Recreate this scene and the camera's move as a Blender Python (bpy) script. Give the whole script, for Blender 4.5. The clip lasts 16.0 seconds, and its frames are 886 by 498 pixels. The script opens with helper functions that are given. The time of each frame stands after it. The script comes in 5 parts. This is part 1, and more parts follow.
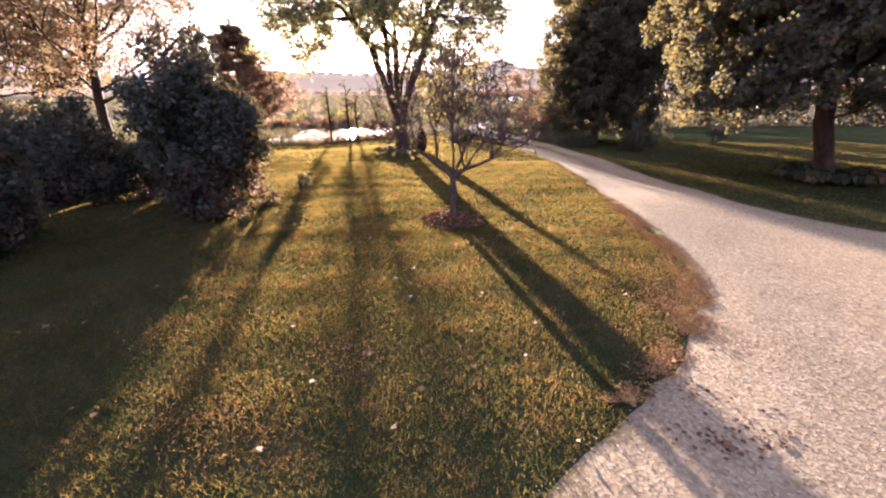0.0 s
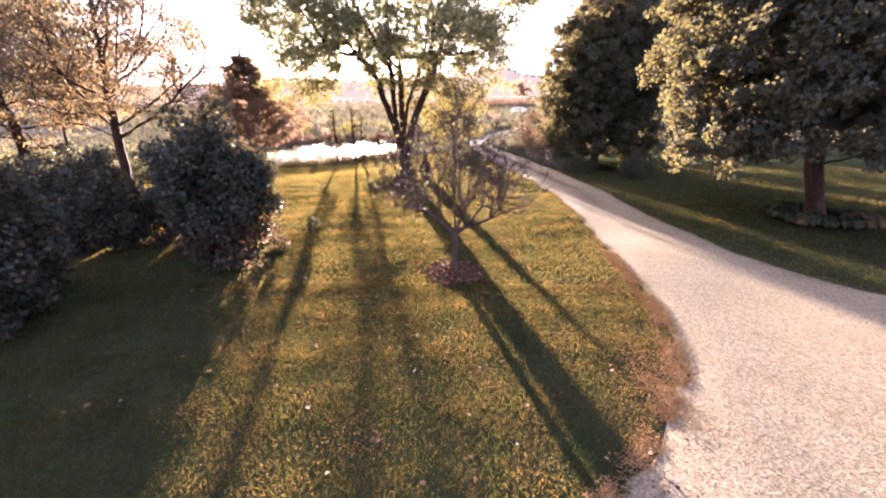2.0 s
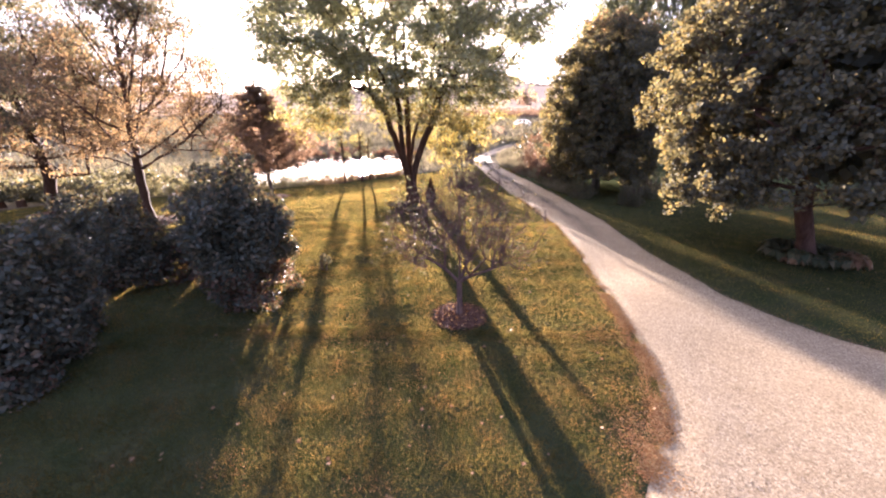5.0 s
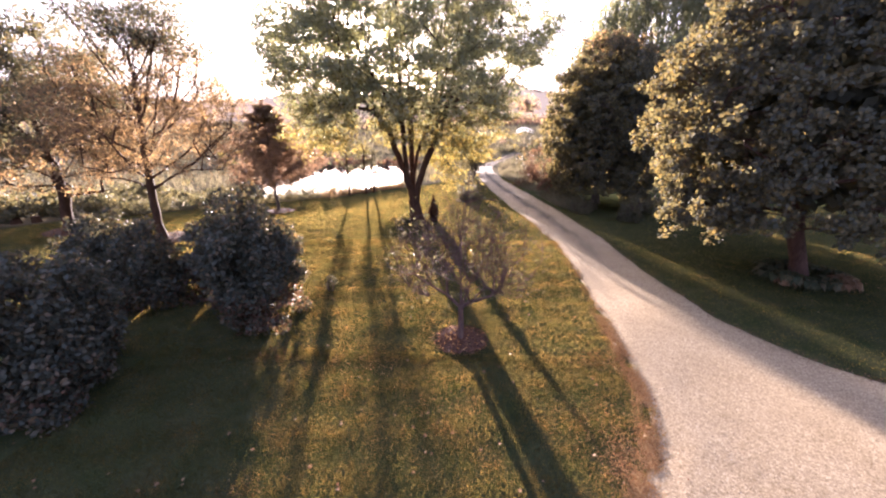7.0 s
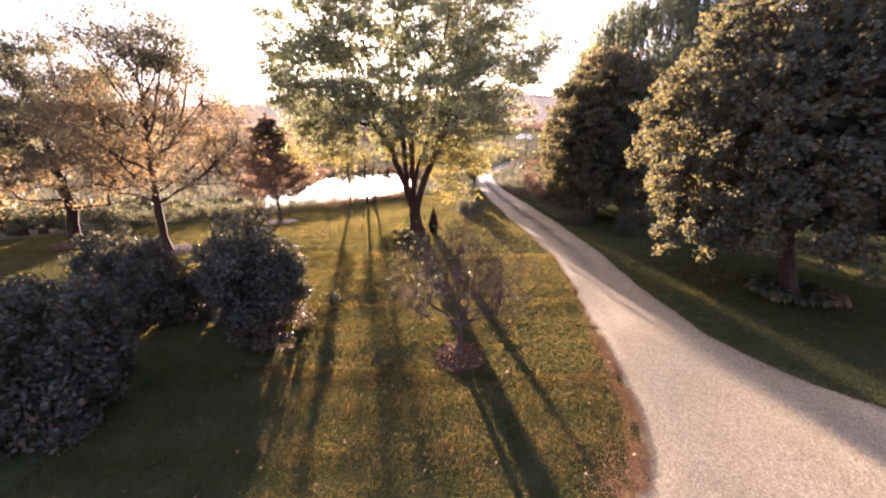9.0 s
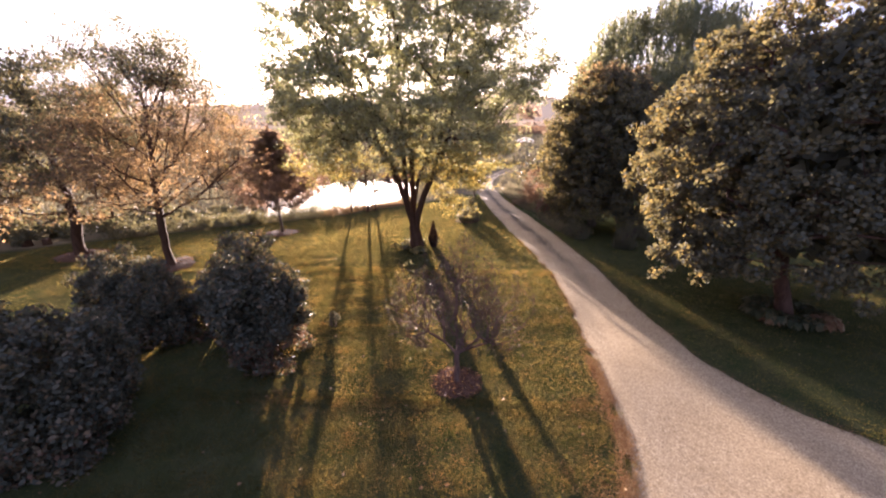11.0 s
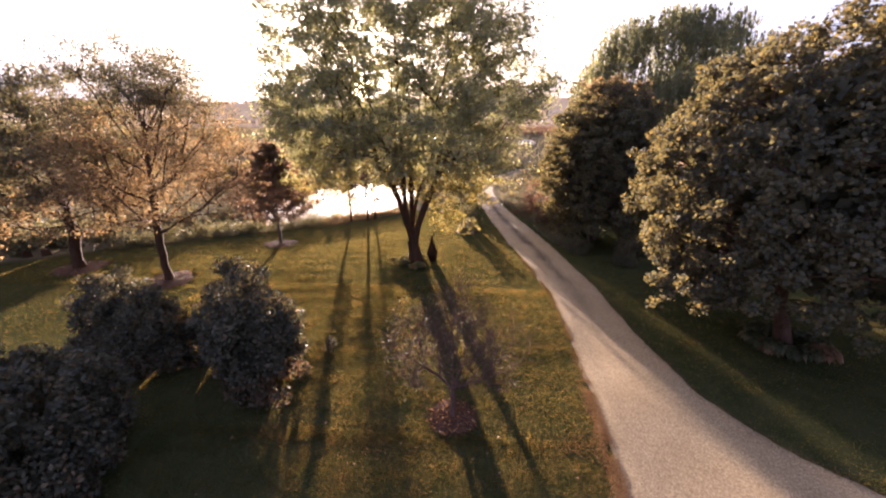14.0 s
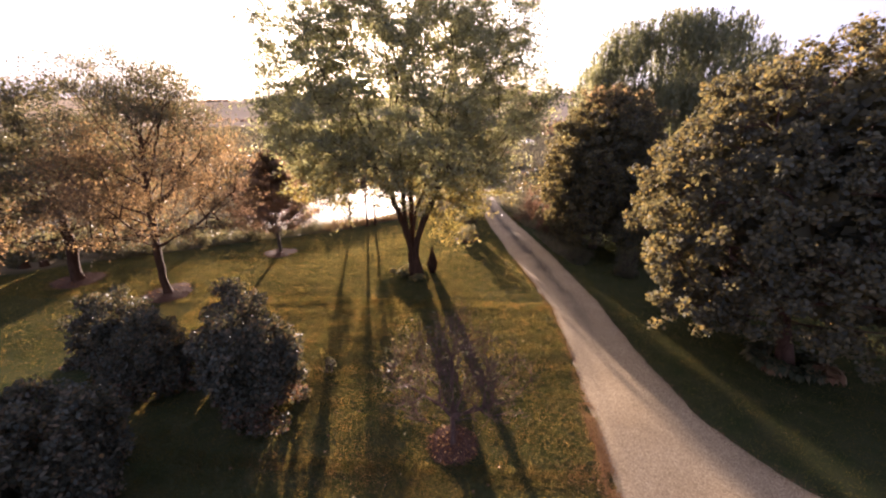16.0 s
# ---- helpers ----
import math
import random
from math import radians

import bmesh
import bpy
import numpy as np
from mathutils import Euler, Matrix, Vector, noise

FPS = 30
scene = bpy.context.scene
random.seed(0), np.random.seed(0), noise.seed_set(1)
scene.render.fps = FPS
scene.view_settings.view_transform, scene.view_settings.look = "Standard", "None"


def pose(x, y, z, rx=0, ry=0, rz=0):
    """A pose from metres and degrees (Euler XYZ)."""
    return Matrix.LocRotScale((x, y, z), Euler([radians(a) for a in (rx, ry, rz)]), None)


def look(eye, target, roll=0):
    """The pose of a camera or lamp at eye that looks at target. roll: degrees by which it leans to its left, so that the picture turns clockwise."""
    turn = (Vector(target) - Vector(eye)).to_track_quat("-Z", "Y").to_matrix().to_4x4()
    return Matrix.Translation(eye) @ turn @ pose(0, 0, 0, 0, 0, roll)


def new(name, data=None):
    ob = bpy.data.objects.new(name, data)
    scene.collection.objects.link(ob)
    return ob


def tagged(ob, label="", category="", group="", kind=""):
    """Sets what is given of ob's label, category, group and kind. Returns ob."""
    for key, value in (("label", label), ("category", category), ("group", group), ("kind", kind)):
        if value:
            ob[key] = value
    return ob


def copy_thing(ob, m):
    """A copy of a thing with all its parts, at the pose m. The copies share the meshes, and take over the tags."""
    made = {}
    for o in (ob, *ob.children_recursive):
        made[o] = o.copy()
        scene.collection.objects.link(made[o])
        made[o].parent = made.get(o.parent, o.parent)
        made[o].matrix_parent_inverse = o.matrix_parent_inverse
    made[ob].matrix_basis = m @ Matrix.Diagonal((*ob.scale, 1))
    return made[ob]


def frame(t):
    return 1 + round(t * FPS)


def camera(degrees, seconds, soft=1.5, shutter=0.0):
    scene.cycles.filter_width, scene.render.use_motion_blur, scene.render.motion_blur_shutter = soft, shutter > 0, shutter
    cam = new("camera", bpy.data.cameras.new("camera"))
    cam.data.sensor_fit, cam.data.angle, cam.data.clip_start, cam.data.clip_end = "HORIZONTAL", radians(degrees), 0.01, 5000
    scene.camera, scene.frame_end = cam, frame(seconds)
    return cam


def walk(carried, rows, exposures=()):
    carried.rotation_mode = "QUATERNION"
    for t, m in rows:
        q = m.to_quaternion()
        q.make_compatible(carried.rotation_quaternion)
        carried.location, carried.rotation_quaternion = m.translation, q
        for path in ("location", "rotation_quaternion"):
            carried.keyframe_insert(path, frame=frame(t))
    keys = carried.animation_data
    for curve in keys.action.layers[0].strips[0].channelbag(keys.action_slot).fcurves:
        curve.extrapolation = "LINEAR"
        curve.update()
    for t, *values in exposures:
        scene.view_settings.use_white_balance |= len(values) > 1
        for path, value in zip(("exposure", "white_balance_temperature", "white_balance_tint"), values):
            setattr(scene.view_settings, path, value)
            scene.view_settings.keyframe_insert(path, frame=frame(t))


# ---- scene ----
cam = camera(100.0, 16.0, soft=2.2)
PATH = [
    (0, (0.015, -1.004, 2.502), (-0.053, 0.854, 1.767), -0.6),
    (0.5, (0.036, -1.011, 2.914), (-0.039, 0.85, 2.188), -0.8),
    (1, (0.06, -1.01, 3.247), (-0.02, 0.853, 2.525), -0.7),
    (1.5, (0.064, -1.018, 3.499), (-0.02, 0.848, 2.782), -0.7),
    (2, (0.065, -1.047, 3.702), (-0.024, 0.821, 2.992), -0.7),
    (2.5, (0.062, -1.063, 3.884), (-0.03, 0.807, 3.179), -0.7),
    (3, (0.063, -1.106, 4.057), (-0.035, 0.765, 3.359), -0.8),
    (3.5, (0.059, -1.145, 4.238), (-0.043, 0.729, 3.549), -0.8),
    (4, (0.05, -1.191, 4.448), (-0.056, 0.685, 3.763), -0.7),
    (6.5, (0.074, -1.454, 5.375), (-0.047, 0.432, 4.72), -0.8),
    (7, (0.091, -1.52, 5.531), (-0.035, 0.368, 4.883), -0.8),
    (7.5, (0.092, -1.569, 5.661), (-0.032, 0.321, 5.02), -0.8),
    (8, (0.104, -1.618, 5.798), (-0.021, 0.274, 5.162), -0.8),
    (8.5, (0.121, -1.676, 5.916), (-0.006, 0.218, 5.288), -0.8),
    (9, (0.139, -1.727, 6.073), (0.011, 0.168, 5.446), -0.8),
    (11.5, (0.241, -1.618, 7.02), (0.108, 0.277, 6.395), -0.5),
    (12, (0.264, -1.556, 7.159), (0.131, 0.338, 6.533), -0.4),
    (12.5, (0.287, -1.474, 7.339), (0.152, 0.418, 6.706), -0.4),
    (13, (0.311, -1.414, 7.482), (0.175, 0.478, 6.849), -0.4),
    (13.5, (0.339, -1.35, 7.635), (0.2, 0.542, 7.003), -0.4),
    (14, (0.319, -1.278, 7.803), (0.182, 0.614, 7.168), -0.2),
    (14.5, (0.332, -1.196, 7.987), (0.193, 0.695, 7.351), -0.3),
    (15, (0.324, -1.086, 8.177), (0.187, 0.804, 7.537), -0.4),
    (15.5, (0.318, -0.993, 8.347), (0.179, 0.896, 7.705), -0.3),
    (16, (0.297, -0.902, 8.521), (0.16, 0.986, 7.873), -0.3),
]
EXPOSURE = [(0.0, 3.46, 5860, 26), (1.0, 3.76, 5760, 26), (4.0, 3.84, 5750, 26), (7.0, 3.65, 5820, 26), (9.0, 3.47, 5930, 26), (12.5, 3.1, 6230, 27), (16.0, 2.84, 6440, 27)]
walk(cam, [(t, look(eye, target, roll)) for t, eye, target, roll in PATH], EXPOSURE)

# ---------------------------------------------------------------- light
SUN_WAY = Vector((-1088, 4000, 368)).normalized()
world = bpy.data.worlds.new("world")
scene.world = world
world.use_nodes = True
wn = world.node_tree.nodes
sky = wn.new("ShaderNodeTexSky")
sky.sky_type, sky.sun_disc = "NISHITA", False
sky.sun_elevation = math.asin(SUN_WAY.z)
sky.sun_rotation = math.atan2(SUN_WAY.x, SUN_WAY.y)
sky.air_density, sky.dust_density, sky.ozone_density = 0.7, 6.0, 1.0
wn["Background"].inputs["Strength"].default_value = 0.055
veil = wn.new("ShaderNodeMix")  # thin high haze over the whole sky
veil.data_type, veil.blend_type = "RGBA", "ADD"
veil.inputs[0].default_value = 1.0
veil.inputs[7].default_value = (0.94, 1.03, 1.7, 1)
grey = wn.new("ShaderNodeRGBToBW")
pale = wn.new("ShaderNodeMix")  # the haze takes much of the colour out of the glow round the sun
pale.data_type = "RGBA"
pale.inputs[0].default_value = 0.4
world.node_tree.links.new(sky.outputs[0], grey.inputs[0])
world.node_tree.links.new(sky.outputs[0], pale.inputs[6])
world.node_tree.links.new(grey.outputs[0], pale.inputs[7])
world.node_tree.links.new(pale.outputs[2], veil.inputs[6])
world.node_tree.links.new(veil.outputs[2], wn["Background"].inputs["Color"])
sun = new("sun", bpy.data.lights.new("sun", "SUN"))
sun.data.energy, sun.data.angle, sun.data.color = 5.0, radians(0.6), (1.0, 0.855, 0.70)
sun.matrix_world = look(SUN_WAY * 50, (0, 0, 0))



# ---------------------------------------------------------------- materials
def material(name):
    m = bpy.data.materials.new(name)
    m.use_nodes = True
    return m, m.node_tree.nodes, m.node_tree.links


def ramp(nodes, colours):
    r = nodes.new("ShaderNodeValToRGB")
    els = r.color_ramp.elements
    while len(els) < len(colours):
        els.new(0.5)
    for n, c in enumerate(colours):
        els[n].position = n / max(1, len(colours) - 1)
        els[n].color = (*c, 1)
    return r


def noise_node(nodes, links, scale, detail=5.0, rough=0.6, source=None):
    n = nodes.new("ShaderNodeTexNoise")
    n.inputs["Scale"].default_value, n.inputs["Detail"].default_value, n.inputs["Roughness"].default_value = scale, detail, rough
    if source is not None:
        links.new(source, n.inputs["Vector"])
    return n


def mixed(nodes, links, fac, a, b, mode="MIX"):
    m = nodes.new("ShaderNodeMix")
    m.data_type, m.blend_type = "RGBA", mode
    for value, sock in ((fac, m.inputs[0]), (a, m.inputs[6]), (b, m.inputs[7])):
        if isinstance(value, (int, float)):
            sock.default_value = value
        elif isinstance(value, tuple):
            sock.default_value = (*value, 1)
        else:
            links.new(value, sock)
    return m.outputs[2]


def leaf_material(name, colours, through_light=0.45, rough=0.55, drift=0.35, patch=0.55, warm=(1.7, 1.45, 0.75), gloss=0.18, speck=1.0):
    """Thin leaves: each leaf its own tint, larger patches of the crown drift in tone, light passes through."""
    m, nodes, links = material(name)
    b = nodes["Principled BSDF"]
    geo, at = nodes.new("ShaderNodeNewGeometry"), nodes.new("ShaderNodeTexCoord")
    r = ramp(nodes, colours)
    n = noise_node(nodes, links, patch, 4.0, 0.65, at.outputs["Object"])
    add = nodes.new("ShaderNodeMath")
    add.operation = "MULTIPLY_ADD"
    links.new(n.outputs["Fac"], add.inputs[0])
    add.inputs[1].default_value = drift * 2
    sub = nodes.new("ShaderNodeMath")
    sub.operation = "MULTIPLY_ADD"
    links.new(geo.outputs["Random Per Island"], sub.inputs[0])
    sub.inputs[1].default_value = speck
    sub.inputs[2].default_value = (1 - speck) / 2 - drift
    links.new(sub.outputs[0], add.inputs[2])
    links.new(add.outputs[0], r.inputs["Fac"])
    links.new(r.outputs["Color"], b.inputs["Base Color"])
    b.inputs["Roughness"].default_value = rough
    b.inputs["Specular IOR Level"].default_value = gloss
    t = nodes.new("ShaderNodeBsdfTranslucent")
    tint = mixed(nodes, links, 1.0, r.outputs["Color"], warm, "MULTIPLY")
    links.new(tint, t.inputs["Color"])
    mix = nodes.new("ShaderNodeMixShader")
    mix.inputs[0].default_value = through_light
    links.new(b.outputs[0], mix.inputs[1])
    links.new(t.outputs[0], mix.inputs[2])
    links.new(mix.outputs[0], nodes["Material Output"].inputs["Surface"])
    return m


def bark_material(name, dark, light, scale=9.0, bump=0.6):
    m, nodes, links = material(name)
    b = nodes["Principled BSDF"]
    at = nodes.new("ShaderNodeTexCoord")
    squeeze = nodes.new("ShaderNodeMapping")
    squeeze.inputs["Scale"].default_value = (1, 1, 0.22)
    links.new(at.outputs["Object"], squeeze.inputs["Vector"])
    n = noise_node(nodes, links, scale, 8.0, 0.7, squeeze.outputs[0])
    big = noise_node(nodes, links, 1.3, 3.0, 0.5, at.outputs["Object"])
    r = ramp(nodes, [dark, dark, light, light])
    links.new(n.outputs["Fac"], r.inputs["Fac"])
    links.new(mixed(nodes, links, big.outputs["Fac"], r.outputs["Color"], (0.75, 0.72, 0.68), "MULTIPLY"), b.inputs["Base Color"])
    b.inputs["Roughness"].default_value = 0.9
    b.inputs["Specular IOR Level"].default_value = 0.12
    bp = nodes.new("ShaderNodeBump")
    bp.inputs["Strength"].default_value, bp.inputs["Distance"].default_value = bump, 0.03
    links.new(n.outputs["Fac"], bp.inputs["Height"])
    links.new(bp.outputs[0], b.inputs["Normal"])
    return m


def plain_material(name, a, c, scale, rough=0.85, bump=0.3, dist=0.01, detail=6.0):
    m, nodes, links = material(name)
    b = nodes["Principled BSDF"]
    at = nodes.new("ShaderNodeTexCoord")
    n = noise_node(nodes, links, scale, detail, 0.65, at.outputs["Object"])
    r = ramp(nodes, [a, a, c, c])
    links.new(n.outputs["Fac"], r.inputs["Fac"])
    links.new(r.outputs["Color"], b.inputs["Base Color"])
    b.inputs["Roughness"].default_value = rough
    b.inputs["Specular IOR Level"].default_value = 0.1
    bp = nodes.new("ShaderNodeBump")
    bp.inputs["Strength"].default_value, bp.inputs["Distance"].default_value = bump, dist
    links.new(n.outputs["Fac"], bp.inputs["Height"])
    links.new(bp.outputs[0], b.inputs["Normal"])
    return m


def island_material(name, colours, rough=0.9):
    m, nodes, links = material(name)
    b = nodes["Principled BSDF"]
    geo = nodes.new("ShaderNodeNewGeometry")
    r = ramp(nodes, colours)
    links.new(geo.outputs["Random Per Island"], r.inputs["Fac"])
    links.new(r.outputs["Color"], b.inputs["Base Color"])
    b.inputs["Roughness"].default_value = rough
    b.inputs["Specular IOR Level"].default_value = 0.1
    return m


def ground_material():
    """Mown lawn, then rough meadow, then pale harvested fields on the hills, told apart by where they lie."""
    m, nodes, links = material("ground_cover")
    b = nodes["Principled BSDF"]
    at = nodes.new("ShaderNodeTexCoord").outputs["Object"]
    sep = nodes.new("ShaderNodeSeparateXYZ")
    links.new(at, sep.inputs[0])
    length = nodes.new("ShaderNodeVectorMath")
    length.operation = "LENGTH"
    links.new(at, length.inputs[0])
    fine = noise_node(nodes, links, 26.0, 6.0, 0.75, at)
    mid = noise_node(nodes, links, 1.6, 5.0, 0.65, at)
    wide = noise_node(nodes, links, 0.22, 4.0, 0.6, at)
    grain = ramp(nodes, [(0.015, 0.0215, 0.009), (0.030, 0.040, 0.015), (0.06, 0.062, 0.025)])
    links.new(fine.outputs["Fac"], grain.inputs["Fac"])
    dry = ramp(nodes, [(0, 0, 0), (0, 0, 0), (0.35, 0.35, 0.35), (0.9, 0.9, 0.9)])
    links.new(mid.outputs["Fac"], dry.inputs["Fac"])
    lawn = mixed(nodes, links, dry.outputs["Color"], grain.outputs["Color"], (0.095, 0.078, 0.042))
    mead = ramp(nodes, [(0.11, 0.105, 0.06), (0.17, 0.14, 0.09), (0.27, 0.21, 0.14), (0.33, 0.25, 0.17)])
    links.new(wide.outputs["Fac"], mead.inputs["Fac"])
    meadow = mixed(nodes, links, 0.35, mead.outputs["Color"], grain.outputs["Color"])

    def step(lo, hi, src):
        s = nodes.new("ShaderNodeMapRange")
        s.interpolation_type = "SMOOTHSTEP"
        s.inputs["From Min"].default_value, s.inputs["From Max"].default_value = lo, hi
        links.new(src, s.inputs["Value"])
        return s.outputs[0]

    left = nodes.new("ShaderNodeMath")  # the lawn's edge runs aslant on the pond's side
    left.operation = "MINIMUM"
    links.new(sep.outputs["X"], left.inputs[0])
    left.inputs[1].default_value = 0.0
    slant = nodes.new("ShaderNodeMath")
    slant.operation = "MULTIPLY_ADD"
    links.new(left.outputs[0], slant.inputs[0])
    slant.inputs[1].default_value = -0.78
    links.new(sep.outputs["Y"], slant.inputs[2])
    bend = nodes.new("ShaderNodeMath")
    bend.operation = "MULTIPLY_ADD"
    links.new(wide.outputs["Fac"], bend.inputs[0])
    bend.inputs[1].default_value = 3.0
    links.new(slant.outputs[0], bend.inputs[2])
    col = mixed(nodes, links, step(40.0, 42.0, bend.outputs[0]), lawn, meadow)
    shift = nodes.new("ShaderNodeMapping")
    shift.inputs["Scale"].default_value = (0.0012, 0.006, 0.0)
    links.new(at, shift.inputs["Vector"])
    plots = noise_node(nodes, links, 1.0, 1.0, 0.4, shift.outputs[0])
    fields = ramp(nodes, [(0.55, 0.37, 0.205), (0.66, 0.465, 0.27), (0.74, 0.545, 0.33), (0.59, 0.455, 0.245)])
    links.new(plots.outputs["Fac"], fields.inputs["Fac"])
    far = mixed(nodes, links, step(190.0, 260.0, length.outputs["Value"]), col, fields.outputs["Color"])
    links.new(far, b.inputs["Base Color"])
    b.inputs["Roughness"].default_value = 1.0
    b.inputs["Specular IOR Level"].default_value = 0.0
    bp = nodes.new("ShaderNodeBump")
    bp.inputs["Strength"].default_value, bp.inputs["Distance"].default_value = 0.7, 0.05
    links.new(fine.outputs["Fac"], bp.inputs["Height"])
    links.new(bp.outputs[0], b.inputs["Normal"])
    return m


def gravel_material():
    m, nodes, links = material("crushed_limestone")
    b = nodes["Principled BSDF"]
    at = nodes.new("ShaderNodeTexCoord").outputs["Object"]
    cells = nodes.new("ShaderNodeTexVoronoi")
    cells.inputs["Scale"].default_value = 38.0
    links.new(at, cells.inputs["Vector"])
    fine = noise_node(nodes, links, 60.0, 6.0, 0.7, at)
    wide = noise_node(nodes, links, 0.8, 5.0, 0.62, at)
    r = ramp(nodes, [(0.185, 0.13, 0.073), (0.31, 0.23, 0.133), (0.385, 0.29, 0.172), (0.51, 0.402, 0.255)])
    links.new(cells.outputs["Color"], r.inputs["Fac"])
    worn = ramp(nodes, [(0.62, 0.58, 0.54), (0.85, 0.83, 0.8), (1.0, 1.0, 1.0), (1.06, 1.03, 1.0)])
    links.new(wide.outputs["Fac"], worn.inputs["Fac"])
    mid = noise_node(nodes, links, 11.0, 5.0, 0.75, at)
    clods = ramp(nodes, [(0.62, 0.59, 0.56), (0.82, 0.8, 0.78), (1.0, 1.0, 1.0), (1.08, 1.07, 1.05)])
    links.new(mid.outputs["Fac"], clods.inputs["Fac"])
    both = mixed(nodes, links, 1.0, worn.outputs["Color"], clods.outputs["Color"], "MULTIPLY")
    stones = mixed(nodes, links, 1.0, r.outputs["Color"], both, "MULTIPLY")
    dirt = nodes.new("ShaderNodeAttribute")  # trodden earth between the wheel tracks and along the edges
    dirt.attribute_name = "dirt"
    earth = mixed(nodes, links, mid.outputs["Fac"], (0.04, 0.031, 0.021), (0.11, 0.087, 0.06))
    links.new(mixed(nodes, links, dirt.outputs["Fac"], stones, earth), b.inputs["Base Color"])
    b.inputs["Roughness"].default_value = 0.92
    b.inputs["Specular IOR Level"].default_value = 0.12
    add = nodes.new("ShaderNodeMath")
    add.operation = "ADD"
    links.new(cells.outputs["Distance"], add.inputs[0])
    links.new(fine.outputs["Fac"], add.inputs[1])
    bp = nodes.new("ShaderNodeBump")
    bp.inputs["Strength"].default_value, bp.inputs["Distance"].default_value = 0.3, 0.006
    links.new(add.outputs[0], bp.inputs["Height"])
    links.new(bp.outputs[0], b.inputs["Normal"])
    return m


def water_material():
    m, nodes, links = material("pond_water")
    b = nodes["Principled BSDF"]
    b.inputs["Base Color"].default_value = (0.03, 0.035, 0.03, 1)
    b.inputs["Roughness"].default_value = 0.06
    b.inputs["IOR"].default_value = 1.33
    at = nodes.new("ShaderNodeTexCoord").outputs["Object"]
    n = noise_node(nodes, links, 2.2, 4.0, 0.5, at)
    bp = nodes.new("ShaderNodeBump")
    bp.inputs["Strength"].default_value, bp.inputs["Distance"].default_value = 0.15, 0.05
    links.new(n.outputs["Fac"], bp.inputs["Height"])
    links.new(bp.outputs[0], b.inputs["Normal"])
    return m


GROUND, GRAVEL, WATER = ground_material(), gravel_material(), water_material()
BARK = bark_material("grey_brown_bark", (0.045, 0.034, 0.026), (0.16, 0.125, 0.095))
BARK_DARK = bark_material("dark_brown_bark", (0.036, 0.018, 0.010), (0.095, 0.052, 0.031))
BARK_PALE = bark_material("young_bark", (0.062, 0.038, 0.030), (0.16, 0.10, 0.078), 16.0, 0.35)
BARK_RED = bark_material("reddish_bark", (0.048, 0.025, 0.018), (0.125, 0.07, 0.05))
LEAF_MAPLE = leaf_material("maple_leaf", [(0.178, 0.195, 0.132), (0.22, 0.234, 0.152), (0.264, 0.265, 0.16), (0.305, 0.285, 0.16)], 0.48, gloss=0.06, speck=0.8, warm=(1.35, 1.2, 0.76))
LEAF_DENSE = leaf_material("norway_maple_leaf", [(0.064, 0.069, 0.056), (0.087, 0.09, 0.069), (0.112, 0.108, 0.074), (0.152, 0.128, 0.071)], 0.32, 0.75, gloss=0.04, warm=(2.1, 1.65, 0.8))
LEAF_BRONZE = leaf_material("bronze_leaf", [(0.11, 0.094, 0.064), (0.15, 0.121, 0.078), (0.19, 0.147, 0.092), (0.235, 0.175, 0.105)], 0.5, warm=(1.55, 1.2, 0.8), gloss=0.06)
LEAF_OLIVE = leaf_material("olive_leaf", [(0.072, 0.076, 0.056), (0.096, 0.098, 0.068), (0.122, 0.115, 0.074), (0.155, 0.13, 0.079)], 0.4, gloss=0.08, warm=(1.5, 1.3, 0.8))
LEAF_SHRUB = leaf_material("lilac_leaf", [(0.038, 0.043, 0.033), (0.054, 0.059, 0.045), (0.077, 0.077, 0.055), (0.128, 0.093, 0.056)], 0.26, 0.62, gloss=0.13, warm=(2.0, 1.6, 0.9))
LEAF_WILLOW = leaf_material("willow_leaf", [(0.11, 0.126, 0.085), (0.145, 0.158, 0.10), (0.178, 0.182, 0.112), (0.21, 0.195, 0.115)], 0.45, gloss=0.03, speck=0.5, warm=(1.4, 1.25, 0.85))
NEEDLE = leaf_material("pine_needle", [(0.135, 0.107, 0.085), (0.18, 0.135, 0.102), (0.24, 0.17, 0.12)], 0.46, gloss=0.05, warm=(1.45, 1.15, 0.85))
LEAF_GOLD = leaf_material("gold_leaf", [(0.11, 0.11, 0.055), (0.16, 0.145, 0.065), (0.215, 0.178, 0.072), (0.26, 0.2, 0.08)], 0.45, gloss=0.06, warm=(1.5, 1.3, 0.72))
LEAF_RUST = leaf_material("rust_shrub_leaf", [(0.085, 0.06, 0.045), (0.12, 0.074, 0.053), (0.15, 0.096, 0.066)], 0.36, gloss=0.04, warm=(1.6, 1.25, 0.85))
GRASS = leaf_material("grass_blade", [(0.0155, 0.0235, 0.0105), (0.022, 0.0325, 0.0143), (0.033, 0.040, 0.0175), (0.047, 0.047, 0.021), (0.064, 0.054, 0.026)], 0.5, 0.6, 0.8, 1.7, gloss=0.02, warm=(7.55, 4.4, 2.3), speck=0.4)
REED = leaf_material("dry_reed", [(0.10, 0.098, 0.066), (0.15, 0.138, 0.094), (0.205, 0.18, 0.127), (0.10, 0.105, 0.066)], 0.35, 0.7, warm=(1.3, 1.15, 0.9), gloss=0.0)
